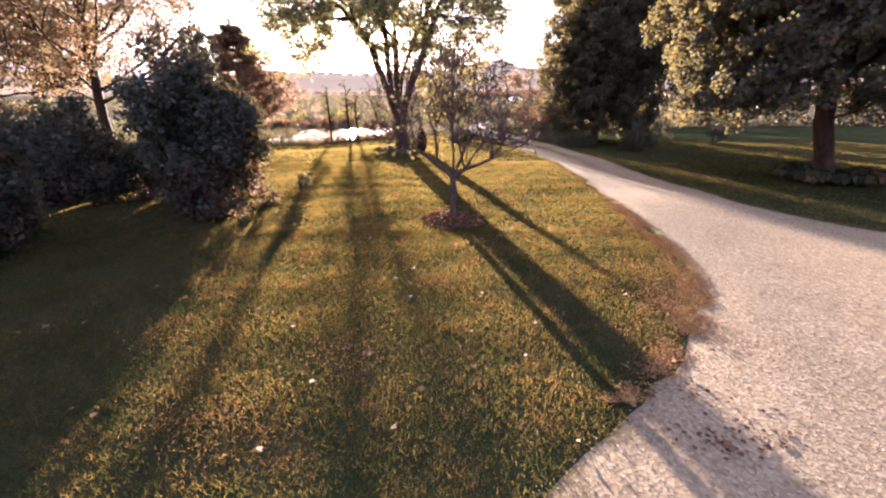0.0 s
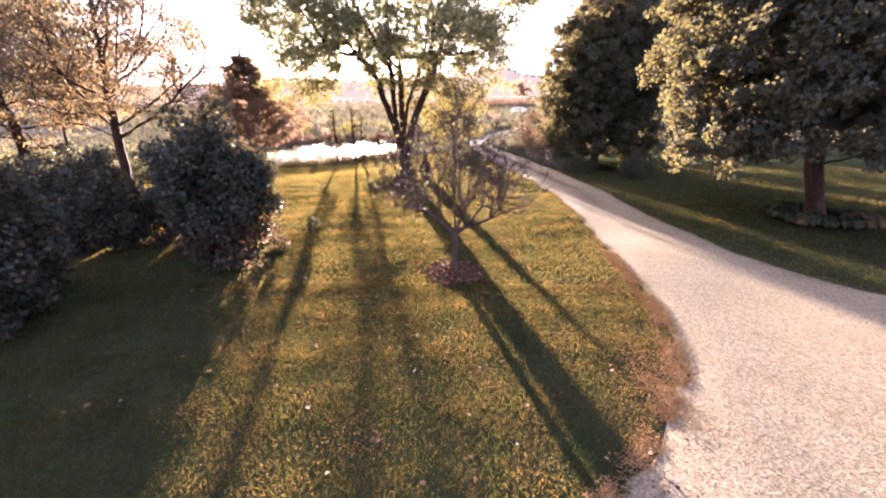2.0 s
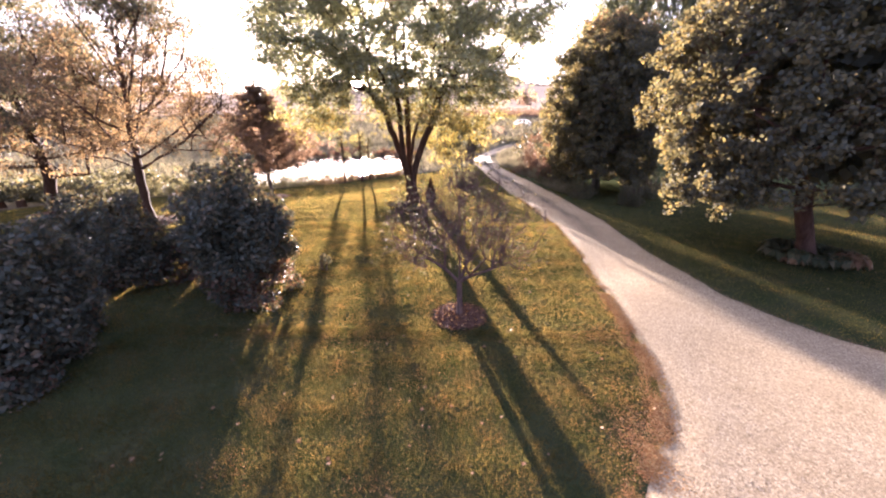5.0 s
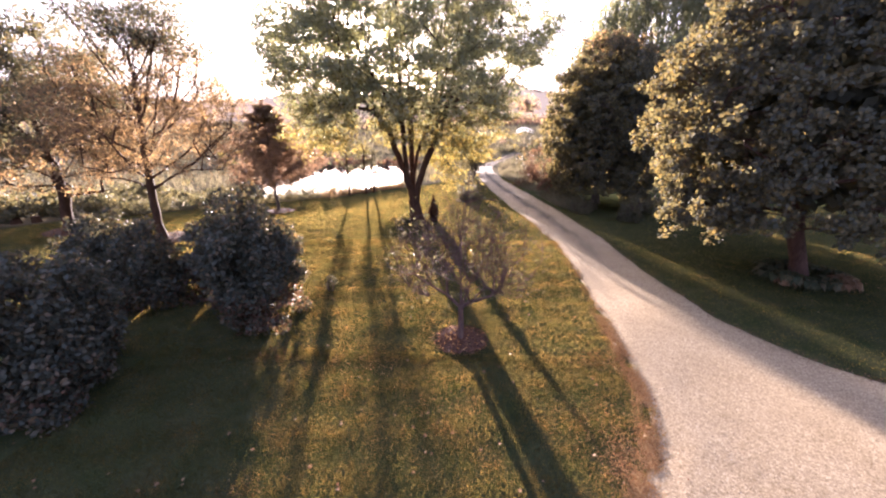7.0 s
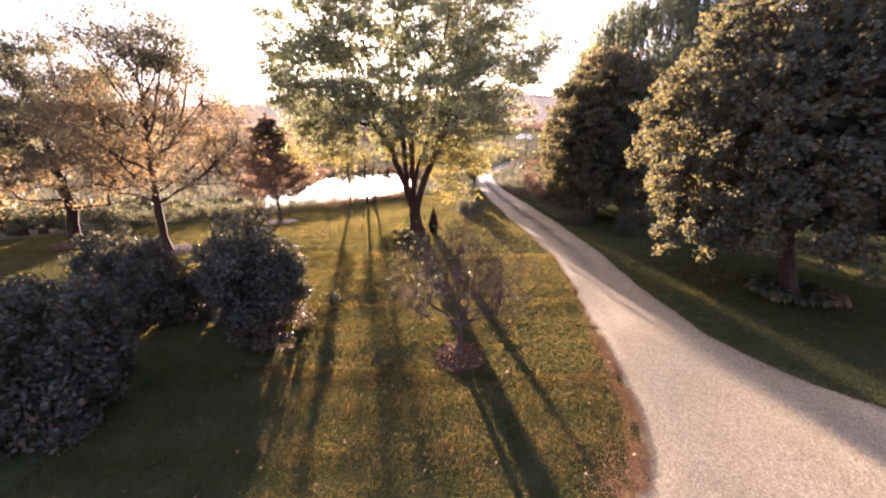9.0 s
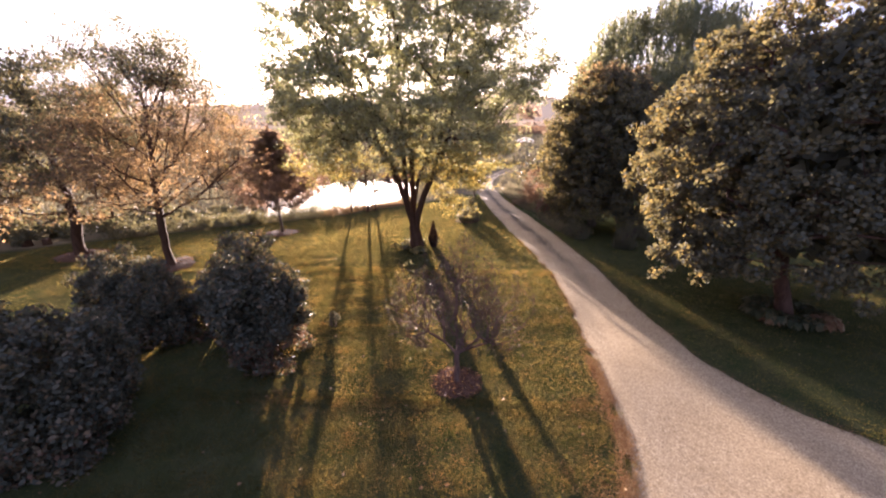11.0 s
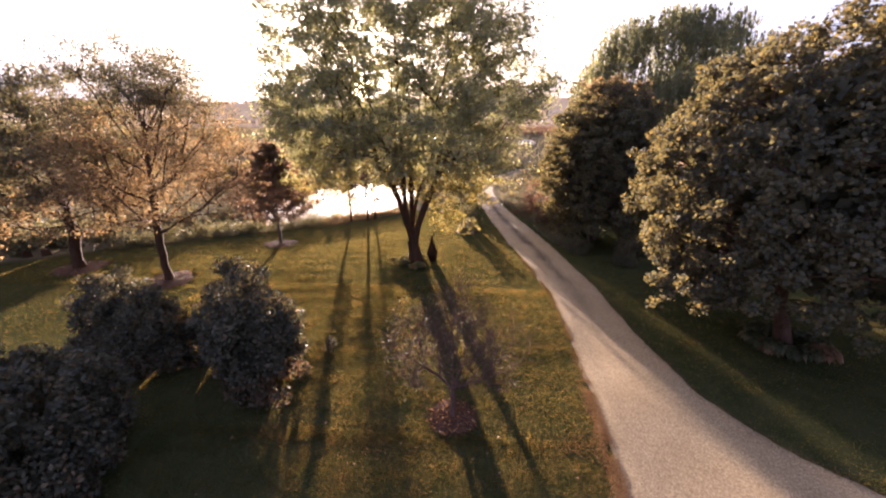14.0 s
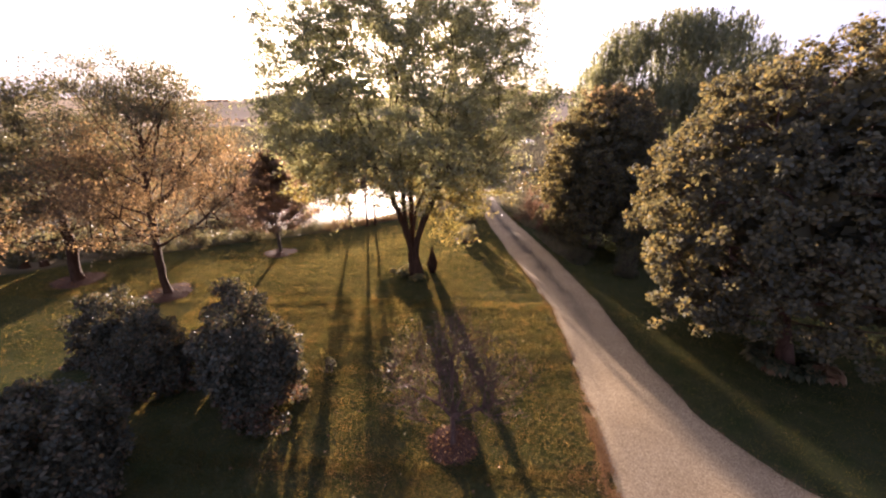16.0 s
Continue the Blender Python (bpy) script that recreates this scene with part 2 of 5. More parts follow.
CORN = leaf_material("dry_corn", [(0.12, 0.085, 0.06), (0.17, 0.115, 0.08), (0.22, 0.15, 0.10)], 0.3, 0.8, gloss=0.0, warm=(1.3, 1.1, 0.9))
WHITE = plain_material("white_paint", (0.72, 0.71, 0.68), (0.82, 0.81, 0.79), 6.0, 0.5, 0.1, 0.004)
CONE = leaf_material("purple_evergreen", [(0.028, 0.017, 0.015), (0.045, 0.025, 0.02), (0.07, 0.036, 0.026)], 0.12, 0.8, gloss=0.02)
HOSTA = leaf_material("hosta_leaf", [(0.05, 0.058, 0.033), (0.075, 0.082, 0.045), (0.15, 0.122, 0.07)], 0.35, gloss=0.1)
FALLEN = leaf_material("fallen_leaf_tan", [(0.14, 0.075, 0.04), (0.19, 0.11, 0.058), (0.24, 0.155, 0.082), (0.27, 0.2, 0.125)], 0.15, gloss=0.03)
LITTER = leaf_material("russet_litter", [(0.17, 0.08, 0.032), (0.26, 0.125, 0.048), (0.33, 0.175, 0.072), (0.39, 0.25, 0.12)], 0.1, gloss=0.0)
STONE = island_material("gravel_stone", [(0.16, 0.115, 0.075), (0.31, 0.232, 0.148), (0.41, 0.315, 0.21), (0.54, 0.44, 0.32)])
CHIPS = island_material("bark_chips", [(0.07, 0.034, 0.02), (0.13, 0.064, 0.037), (0.20, 0.102, 0.058)])
SOIL = plain_material("mulch_soil", (0.05, 0.03, 0.022), (0.13, 0.07, 0.045), 30.0, 0.95, 0.8, 0.02)
WOODS = leaf_material("far_woods_leaf", [(0.19, 0.148, 0.11), (0.24, 0.185, 0.138), (0.285, 0.215, 0.158)], 0.55, gloss=0.0, warm=(1.35, 1.15, 0.95))


# ---------------------------------------------------------------- mesh helpers
def np_mesh(name, verts, faces):
    """verts n x 3; faces: arrays of m x k corners, one array or several."""
    if isinstance(faces, np.ndarray):
        faces = [faces]
    verts = np.asarray(verts, np.float32)
    me = bpy.data.meshes.new(name)
    me.vertices.add(len(verts))
    me.vertices.foreach_set("co", verts.ravel())
    loops = np.concatenate([f.ravel() for f in faces]).astype(np.int32)
    sizes = np.concatenate([np.full(len(f), f.shape[1]) for f in faces])
    me.loops.add(len(loops))
    me.loops.foreach_set("vertex_index", loops)
    me.polygons.add(len(sizes))
    me.polygons.foreach_set("loop_start", np.r_[0, np.cumsum(sizes)[:-1]].astype(np.int32))
    me.update(calc_edges=True)
    return me


def part(name, data, mat, parent=None, label="", smooth=False):
    """One mesh object of a mesh or bmesh, under a thing or a part."""
    if isinstance(data, bmesh.types.BMesh):
        bm, data = data, bpy.data.meshes.new(name)
        bm.to_mesh(data)
        bm.free()
    data.materials.clear()
    data.materials.append(mat)
    if smooth:
        data.polygons.foreach_set("use_smooth", np.ones(len(data.polygons), bool))
    ob = new(name, data)
    if parent is not None:
        ob.parent = parent
    if label:
        ob["label"] = label
    return ob


def unit(v):
    return v / np.maximum(np.linalg.norm(v, axis=-1, keepdims=True), 1e-9)


def leaf_quads(at, size, rg, up=0.35, slim=0.55, hang=0.0, vary=0.35, facing=None):
    """A kite-shaped, slightly folded leaf at each place."""
    n = len(at)
    normal = rg.normal(size=(n, 3)) + np.array([0, 0, up])
    normal = unit(normal if facing is None else normal + facing)
    along = rg.normal(size=(n, 3)) + np.array([0, 0, -hang])
    along = unit(along - normal * np.sum(along * normal, 1, keepdims=True))
    side = np.cross(normal, along)
    s = size * (1 + vary * rg.uniform(-1, 1, (n, 1)))
    fold = normal * s * rg.uniform(0.02, 0.16, (n, 1))
    v = np.stack([at - along * s * 0.5, at - side * s * slim * 0.5 + fold - along * s * 0.08, at + along * s * 0.5, at + side * s * slim * 0.5 + fold - along * s * 0.08], 1)
    f = np.arange(4 * n).reshape(n, 4)
    return v.reshape(-1, 3), f


def tubes(pos, parent, rad):
    """Tapered limbs between each node and its parent."""
    pos, parent, rad = np.asarray(pos, float), np.asarray(parent), np.asarray(rad, float)
    kids = np.nonzero(parent >= 0)[0]
    way = np.zeros_like(pos)
    way[kids] = unit(pos[kids] - pos[parent[kids]])
    way[parent < 0] = (0, 0, 1)
    out_v, out_f, base = [], [], 0
    for sides, pick in ((9, kids[rad[kids] > 0.06]), (5, kids[(rad[kids] <= 0.06) & (rad[kids] > 0.018)]), (3, kids[rad[kids] <= 0.018])):
        if not len(pick):
            continue
        p = parent[pick]
        bend = np.sum(way[p] * way[pick], 1)
        start_way = np.where((bend > 0.6)[:, None], way[p], way[pick])
        start_rad = np.minimum(rad[p], rad[pick] * 1.35)
        ang = np.linspace(0, 2 * math.pi, sides, endpoint=False)
        rings = []
        for c, d, r in ((pos[p], start_way, start_rad), (pos[pick], way[pick], rad[pick])):
            ref = np.where((np.abs(d[:, 0]) > 0.9)[:, None], np.array([0, 1.0, 0]), np.array([1.0, 0, 0]))
            u = unit(ref - d * np.sum(ref * d, 1, keepdims=True))
            w = np.cross(d, u)
            rings.append(c[:, None] + r[:, None, None] * (np.cos(ang)[None, :, None] * u[:, None] + np.sin(ang)[None, :, None] * w[:, None]))
        v = np.concatenate(rings, 1)
        k = np.arange(sides)
        one = np.stack([k, (k + 1) % sides, (k + 1) % sides + sides, k + sides], 1)
        out_f.append((np.arange(len(pick))[:, None, None] * 2 * sides + one[None]).reshape(-1, 4) + base)
        out_v.append(v.reshape(-1, 3))
        base += len(pick) * 2 * sides
    return np.concatenate(out_v), np.concatenate(out_f)


def grow(stems, ends, rg, trunk_r, tip_r=0.008, step=0.45, wander=0.10, climb=0.9, twigs=None, rise=0.0, clear=0.0, thin=1.0):
    """A skeleton: stems (polylines from the base), then a limb to each end from the best place on what has grown, then twigs.
    Returns nodes, parents, radii and how many nodes the stems have."""
    pos, par, length = [np.array(stems[0][0], float)], [-1], [0.0]

    def run(start, goal, lift=0.0):
        a, here = pos[start].copy(), start
        n = max(1, int(np.linalg.norm(goal - a) / step))
        for k in range(1, n + 1):
            f = k / n
            q = a + (goal - a) * f
            q[2] += lift * math.sin(math.pi * f)
            if k < n:
                q = q + rg.normal(size=3) * wander * step * (0.4 + 0.6 * f)
            length.append(length[here] + float(np.linalg.norm(q - pos[here])))
            pos.append(q)
            par.append(here)
            here = len(pos) - 1
        return here

    for stem in stems:
        here = int(np.argmin([np.linalg.norm(p - np.array(stem[0])) for p in pos]))
        for q in stem[1:]:
            here = run(here, np.array(q, float))
    n_stem = len(pos)
    root = np.array(stems[0][-1] if len(stems) == 1 else stems[0][1], float)
    tips = []
    for e in sorted(ends, key=lambda q: float(np.linalg.norm(q - root))):
        p = np.array(pos)
        cost = np.linalg.norm(p - e, axis=1) + 0.22 * np.array(length) + climb * np.maximum(0, p[:, 2] - e[2] + 0.25 + rise * np.hypot(p[:, 0] - e[0], p[:, 1] - e[1]))
        cost[: 2] += 3.0
        cost[p[:, 2] < clear] += 9.0
        tips.append(run(int(np.argmin(cost)), np.array(e, float), 0.05 * np.linalg.norm(e - p[np.argmin(cost)])))
    if twigs is not None:
        for tip, offs in zip(tips, twigs(sorted(ends, key=lambda q: float(np.linalg.norm(q - root))))):
            for q in offs:
                back = tip if rg.random() < 0.5 else max(par[tip], 0)
                run(back, np.array(q, float))
    par = np.array(par)
    area = np.zeros(len(pos))
    kid = np.zeros(len(pos), bool)
    for i in range(len(pos) - 1, -1, -1):
        if not kid[i]:
            area[i] = tip_r ** 2.3
        if par[i] >= 0:
            area[par[i]] += area[i]
            kid[par[i]] = True
    rad = area ** (1 / 2.3)
    rad = tip_r + np.clip((rad - tip_r) / max(rad[0] - tip_r, 1e-6), 0, 1) ** thin * (trunk_r - tip_r)
    return np.array(pos), par, rad, n_stem


def thing(name, at, label, category, group="", kind=""):
    ob = new(name)
    ob.location = at
    return tagged(ob, label, category, group, kind)


def crown_points(rg, n, centre, radii, shell=0.6, flat_base=-0.75, taper=0.0, apart=0.0, full=0.0):
    """Places spread through a crown, most of them towards its outside."""
    got = []
    while len(got) < n:
        v = unit(rg.normal(size=3))
        if v[2] < flat_base:
            if flat_base < -0.5 or rg.random() < 0.55:
                continue
            out = math.sqrt(1 - flat_base ** 2) * math.sqrt(rg.random())  # the crown's level underside
            a = math.atan2(v[1], v[0])
            got.append(np.array(centre) + np.array(radii) * np.array([out * math.cos(a), out * math.sin(a), flat_base + 0.05 * rg.random()]))
            continue
        r = (shell + (1 - shell) * rg.random()) if rg.random() < 0.8 else rg.random() ** 0.5
        squeeze = 1 - taper * max(0.0, v[2])
        if v[2] < 0:
            squeeze = (1 - v[2] ** 2) ** (-0.5 * full)
        q = np.array(centre) + v * r * np.array(radii) * np.array([squeeze, squeeze, 1])
        if apart and got and min(np.linalg.norm(q - g) for g in got) < apart * rg.random():
            continue
        got.append(q)
    return np.array(got)


def fan(rg, leader, n, low, high, centre, radii, reach=0.85, steep=(0.45, 1.1)):
    """Stems for a tree with one leader: limbs that leave it all round and rise, the lower ones flatter, out to the crown's edge."""
    leader = [np.array(q, float) for q in leader]
    zs = [q[2] for q in leader]
    stems = [leader]
    for k in range(n):
        f = (k + rg.uniform(0.1, 0.9)) / n
        z0 = low + (high - low) * f
        foot = np.array([np.interp(z0, zs, [q[i] for q in leader]) for i in range(3)])
        a = 2.4 * k + rg.uniform(-0.4, 0.4)
        up = steep[0] + (steep[1] - steep[0]) * f + rg.uniform(-0.12, 0.12)
        way = unit(np.array([math.cos(a), math.sin(a), up]))
        p, d = (foot - np.array(centre)) / np.array(radii), way / np.array(radii)
        b, c = float(p @ d), float(p @ p) - 1.0
        length = (-b + math.sqrt(max(b * b - float(d @ d) * c, 0.05))) / float(d @ d) * reach * rg.uniform(0.8, 1.05)
        bow = np.array([0, 0, 0.05 * length])
        stems.append([foot, foot + way * length * 0.35 - bow, foot + way * length * 0.7 - bow * 0.6, foot + way * length])
    return stems


def tree(name, at, label, stems, centre, radii, lobes, lobe_r, leaves, leaf, leaf_mat, bark, trunk_r, seed,
         shell=0.6, flat_base=-0.75, taper=0.0, up=0.35, slim=0.6, hang=0.2, twig_n=5, group="", category="tree", squash=0.75, tip_r=0.008, gold=None, loose=0.55, puff=0.62, rise=0.0, core=0, full=0.0, face=0.0, clear=0.0, boughs=(), reach=None, gaps=(), spray=0.0, outward=0.0, thin=1.0, core_in=0.86, core_leaf=0.26):
    """All places are taken from the tree's base. spray: leaves strung along the twigs, scattered by so much; thin: how fast limbs lose girth."""
    rg = np.random.default_rng(seed)
    top = thing(name, at, label, category, group)
    ends = crown_points(rg, lobes, centre, radii, shell, flat_base, taper, lobe_r * 0.7, full)
    for bough_at, bough_size, number in boughs:  # heavy drooping or far-reaching boughs
        ends = np.concatenate([ends, crown_points(rg, number, bough_at, bough_size, 0.3, -0.9, 0.0, lobe_r * 0.5)])
    if reach is not None:  # how far out the crown goes on one side at each height
        ends = ends[ends[:, 0] < np.interp(ends[:, 2], *reach)]
    made, hubs = [], []

    def twigs(order):
        for e in order:
            out = unit((e - np.array(centre)) * np.array([1, 1, 0.3]))
            offs = e + rg.normal(size=(twig_n, 3)) * lobe_r * np.array([1, 1, 0.82 if not spray else 0.6]) * loose + out * lobe_r * outward * rg.random((twig_n, 1))
            made.append(offs)
            hubs.append(np.repeat(e[None], twig_n, 0))
            yield offs

    pos, par, rad, n_stem = grow(stems, ends, rg, trunk_r, tip_r, twigs=twigs, rise=rise, clear=clear, thin=thin)
    low = np.nonzero(pos[:, 2] < 0.5)[0]
    flare = rad.copy()
    flare[low] *= 1 + 0.55 * np.clip(1 - pos[low, 2] / 0.5, 0, 1)
    run_of = np.zeros(len(pos), int)  # which stem each node belongs to: the trunk, then a limb for each fork
    run_of[n_stem:] = -1
    runs = 0
    for i in range(1, n_stem):
        if par[i] != i - 1:
            runs += 1
        run_of[i] = runs
    for k in range(runs + 1):
        tv, tf = tubes(pos, np.where(run_of == k, par, -1), flare)
        part("trunk" if k == 0 else "limb", np_mesh("trunk", tv, tf), bark, top, smooth=True)
    bv, bf = tubes(pos, np.where(run_of >= 0, -1, par), rad)
    tagged(part("branch_work", np_mesh("branch_work", bv, bf), bark, top, smooth=True), kind="stuff")
    clumps, hub = np.concatenate(made), np.concatenate(hubs)
    which = rg.integers(0, len(clumps), leaves)
    away = unit(rg.normal(size=(leaves, 3)))
    if spray:
        spots = hub[which] + (clumps[which] - hub[which]) * rg.uniform(0.15, 1.12, (leaves, 1)) + rg.normal(size=(leaves, 3)) * spray * np.array([1, 1, 0.6])
    else:
        spots = clumps[which] + away * (lobe_r * puff * rg.random((leaves, 1)) ** 0.5) * np.array([1, 1, squash])
    for (gap_x, gap_z), gap_r in gaps:  # openings between the boughs, along the low sun's way
        off = np.hypot(spots[:, 0] - gap_x + 0.272 * spots[:, 1], spots[:, 2] - gap_z - 0.092 * spots[:, 1])
        keep = off > gap_r * rg.uniform(0.45, 1.35, len(spots))
        spots, away = spots[keep], away[keep]
    leaves = len(spots)
    facing = face * (away + unit((spots - np.array(centre)) / np.array(radii) ** 2)) if face else np.zeros((leaves, 3))
    if core:  # the shaded inside of a dense crown
        v = unit(rg.normal(size=(core, 3)))
        v[:, 2] = np.where(v[:, 2] < flat_base, np.abs(v[:, 2]) * 0.6, v[:, 2])
        squeeze = (1 - taper * np.maximum(0, v[:, 2]))[:, None] * np.array([1, 1, 0]) + np.array([0, 0, 1])
        inside_at = np.array(centre) + v * np.array(radii) * squeeze * (core_in * rg.random((core, 1)) ** 0.25)
        tagged(part("inner_foliage", np_mesh("inner_foliage", *leaf_quads(inside_at, core_leaf, rg, 0.2, 0.8)), leaf_mat, top), kind="stuff")
    turned = np.zeros(leaves, bool)
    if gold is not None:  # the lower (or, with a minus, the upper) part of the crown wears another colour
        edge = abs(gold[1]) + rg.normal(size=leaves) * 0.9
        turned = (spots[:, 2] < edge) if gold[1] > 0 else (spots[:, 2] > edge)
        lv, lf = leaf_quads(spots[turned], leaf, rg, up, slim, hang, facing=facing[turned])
        part("lower_crown" if gold[1] > 0 else "upper_crown", np_mesh("turned", lv, lf), gold[0], top, "leaves of another tone")
    lv, lf = leaf_quads(spots[~turned], leaf, rg, up, slim, hang, facing=facing[~turned])
    part("crown", np_mesh("crown", lv, lf), leaf_mat, top)
    return top


def shrub(name, at, label, radii, height, lobes, leaves, leaf, leaf_mat, bark, seed, stems_n=7, group="", category="bush", low=-0.55, lobe_r=0.42, slim=0.6, spread=0.35, centre_z=0.56, wild=0.0, rusty=0.0, skirt_r=1.0):
    rg = np.random.default_rng(seed)
    top = thing(name, at, label, category, group)
    rx, ry = radii
    stems = []
    for k in range(stems_n):
        a = 2 * math.pi * k / stems_n + rg.uniform(-0.3, 0.3)
        foot = np.array([math.cos(a) * rx * spread * 0.6, math.sin(a) * ry * spread * 0.6, -0.05])
        stems.append([foot, foot * 1.6 + np.array([0, 0, height * 0.3]), np.array([math.cos(a) * rx * 0.5, math.sin(a) * ry * 0.5, height * 0.62])])
    ends = crown_points(rg, lobes, (0, 0, height * centre_z), (rx, ry, height * (1 - centre_z)), 0.55, low, 0.15, lobe_r * 0.6)
    mid = np.array([0, 0, height * centre_z])
    if low < -0.9:  # leafy down to the ground
        skirt = np.arange(len(ends)) % 9 < (5 if skirt_r == 1.0 else 2)
        a, out = rg.uniform(0, 2 * math.pi, len(ends)), skirt_r * rg.uniform(0.6, 1.0, len(ends))
        ends = np.where(skirt[:, None], np.c_[rx * out * np.cos(a), ry * out * np.sin(a), height * rg.uniform(0.04, 0.5, len(ends)) ** 1.2], ends)
    ends = mid + (ends - mid) * (1 + wild * rg.normal(size=(len(ends), 1)))  # shoots that stand out of the round
    ends[:, 2] = np.maximum(ends[:, 2], 0.15)
    near = np.array([int(np.argmin([np.linalg.norm(s[2][:2] - e[:2]) for s in stems])) for e in ends])
    for k, stem in enumerate(stems):
        mine = ends[near == k]
        p, q, r, _ = grow([stem], list(mine), rg, 0.035, 0.006, 0.3)
        v, f = tubes(p, q, r)
        part("stem", np_mesh("stem", v, f), bark, top, smooth=True)
    pick = ends[rg.integers(0, len(ends), leaves)]
    spots = pick + unit(rg.normal(size=(leaves, 3))) * (lobe_r * rg.random((leaves, 1)) ** 0.45)
    spots[:, 2] = np.maximum(spots[:, 2], 0.04)
    if rusty > 0:
        pick = (spots[:, 2] < height * 0.33) & (rg.random(leaves) < rusty)
        part("lower_foliage", np_mesh("lower_foliage", *leaf_quads(spots[pick], leaf * 0.9, rg, 0.5, slim, 0.3)), LEAF_RUST, top, "rust-coloured lower leaves")
        spots = spots[~pick]
    lv, lf = leaf_quads(spots, leaf, rg, 0.5, slim, 0.3)
    part("foliage", np_mesh("foliage", lv, lf), leaf_mat, top)
    return top


# ---------------------------------------------------------------- the lie of the land
POND = np.array([(-22.6, 34), (-20.6, 31.2), (-17.2, 29.2), (-13.5, 31.6), (-10.5, 33.6), (-7.8, 36), (-6.4, 40), (-6.2, 45), (-7.4, 50), (-10.5, 53.8), (-15, 54.2), (-19.5, 52.6), (-21.5, 47), (-22.2, 40)], float)
# left and right edge of the drive, from behind the camera to where it leaves between the fields
DRIVE = [((-16, -11.5), (9, -18)), ((-10.5, -7.2), (15, -11)), ((-6.4, -4.4), (17, -6.5)), ((-3.2, -2.2), (17.5, -3.0)), ((-1.2, -0.55), (16.5, -0.5)), ((0.6, 0.8), (14, 2.5)), ((2.22, 2.2), (11.5, 4.4)), ((3.3, 3.5), (9.6, 5.5)), ((3.85, 5.2), (8.5, 6.6)),
         ((4.05, 8.0), (7.4, 8.6)), ((4.27, 12), (7.0, 11.8)), ((4.3, 15.4), (6.85, 15.4)), ((3.85, 18.5), (6.45, 19.0)), ((2.85, 24.8), (5.6, 25.3)), ((2.05, 31.4), (4.35, 32.2)),
         ((1.45, 37.4), (3.65, 38.2)), ((1.2, 43), (3.35, 43)), ((1.2, 47.5), (3.35, 47)), ((2.0, 52), (3.75, 51.2)), ((3.1, 56.2), (4.7, 55.0)), ((5.0, 61), (6.4, 59.6)), ((7.6, 65.8), (8.9, 64.2)), ((12, 70.2), (12.9, 68.3)), ((20, 74.5), (20.8, 72.4)), ((34, 79), (34.6, 76.8))]
DRIVE_RING = np.array([l for l, _ in DRIVE] + [r for _, r in DRIVE][::-1], float)
def lawn_end(x):
    """How far the mown lawn goes before the pond bank, the hedge and the meadow."""
    return 39.0 + 0.78 * np.minimum(np.maximum(x, -28), 0) + 0.3 * np.minimum(x + 28, 0)


MULCH_AT, MULCH_R = np.array([-0.05, 7.15]), 0.68


def inside(x, y, ring):
    x, y = np.asarray(x, float), np.asarray(y, float)
    hit = np.zeros(x.shape, bool)
    for (ax, ay), (bx, by) in zip(ring, np.roll(ring, -1, 0)):
        cross = ((ay > y) != (by > y)) & (x < (bx - ax) * (y - ay) / (by - ay + 1e-12) + ax)
        hit ^= cross
    return hit


def ring_distance(x, y, ring):
    """How far a place lies from the ring's edge."""
    best = np.full(np.shape(x), 1e9)
    for (ax, ay), (bx, by) in zip(ring, np.roll(ring, -1, 0)):
        dx, dy = bx - ax, by - ay
        t = np.clip(((x - ax) * dx + (y - ay) * dy) / (dx * dx + dy * dy), 0, 1)
        best = np.minimum(best, np.hypot(x - ax - t * dx, y - ay - t * dy))
    return best


def smooth(lo, hi, v):
    t = np.clip((v - lo) / (hi - lo), 0, 1)
    return t * t * (3 - 2 * t)


RIDGE = ((-180, 0.03), (-70, 0.050), (-45, 0.050), (-36, 0.049), (-30, 0.055), (-25, 0.066), (-20, 0.067), (-15, 0.063), (-8, 0.064), (0, 0.072), (4, 0.084), (6.5, 0.087), (8.5, 0.074), (10, 0.068), (14, 0.067), (25, 0.072), (60, 0.06), (180, 0.03))


def land(x, y):
    x, y = np.asarray(x, float), np.asarray(y, float)
    r = np.hypot(x, y)
    az = np.degrees(np.arctan2(x, y))
    e = np.interp(az, [a for a, _ in RIDGE], [b for _, b in RIDGE])
    z = -0.55 * smooth(17, 30, y) * smooth(6, -8, x) - 0.35 * smooth(30, 55, y)
    z = z + 0.045 * np.clip(r - 60, 0, 220)
    f = smooth(230, 900, r)
    z = z + f * np.maximum(0, e * 880 - 9.5) - 0.05 * np.clip(r - 900, 0, None)
    z = z + 0.05 * np.sin(x * 0.9 + 1.3 * np.sin(y * 0.37)) * np.sin(y * 0.55 + 0.7) * smooth(3, 12, r)
    near = (r < 80)
    d = np.full(x.shape, 1e9)
    if np.any(near):
        d[near] = np.where(inside(x[near], y[near], POND), -1, 1) * ring_distance(x[near], y[near], POND)
    z = np.where(d < 0, np.minimum(z, -0.5) - 0.9 * smooth(0, 2.5, -d), z - np.maximum(0, (z + 0.62)) * smooth(1.8, 0, d))
    return z


def spread_axis(lo, hi, step, far):
    core = np.arange(lo, hi + step / 2, step)
    out, grow_by, p = [], step, hi
    while p < far:
        grow_by *= 1.11
        p += grow_by
        out.append(p)
    back, grow_by, p = [], step, lo
    while p > -far:
        grow_by *= 1.11
        p -= grow_by
        back.append(p)
    return np.array(back[::-1] + list(core) + out)


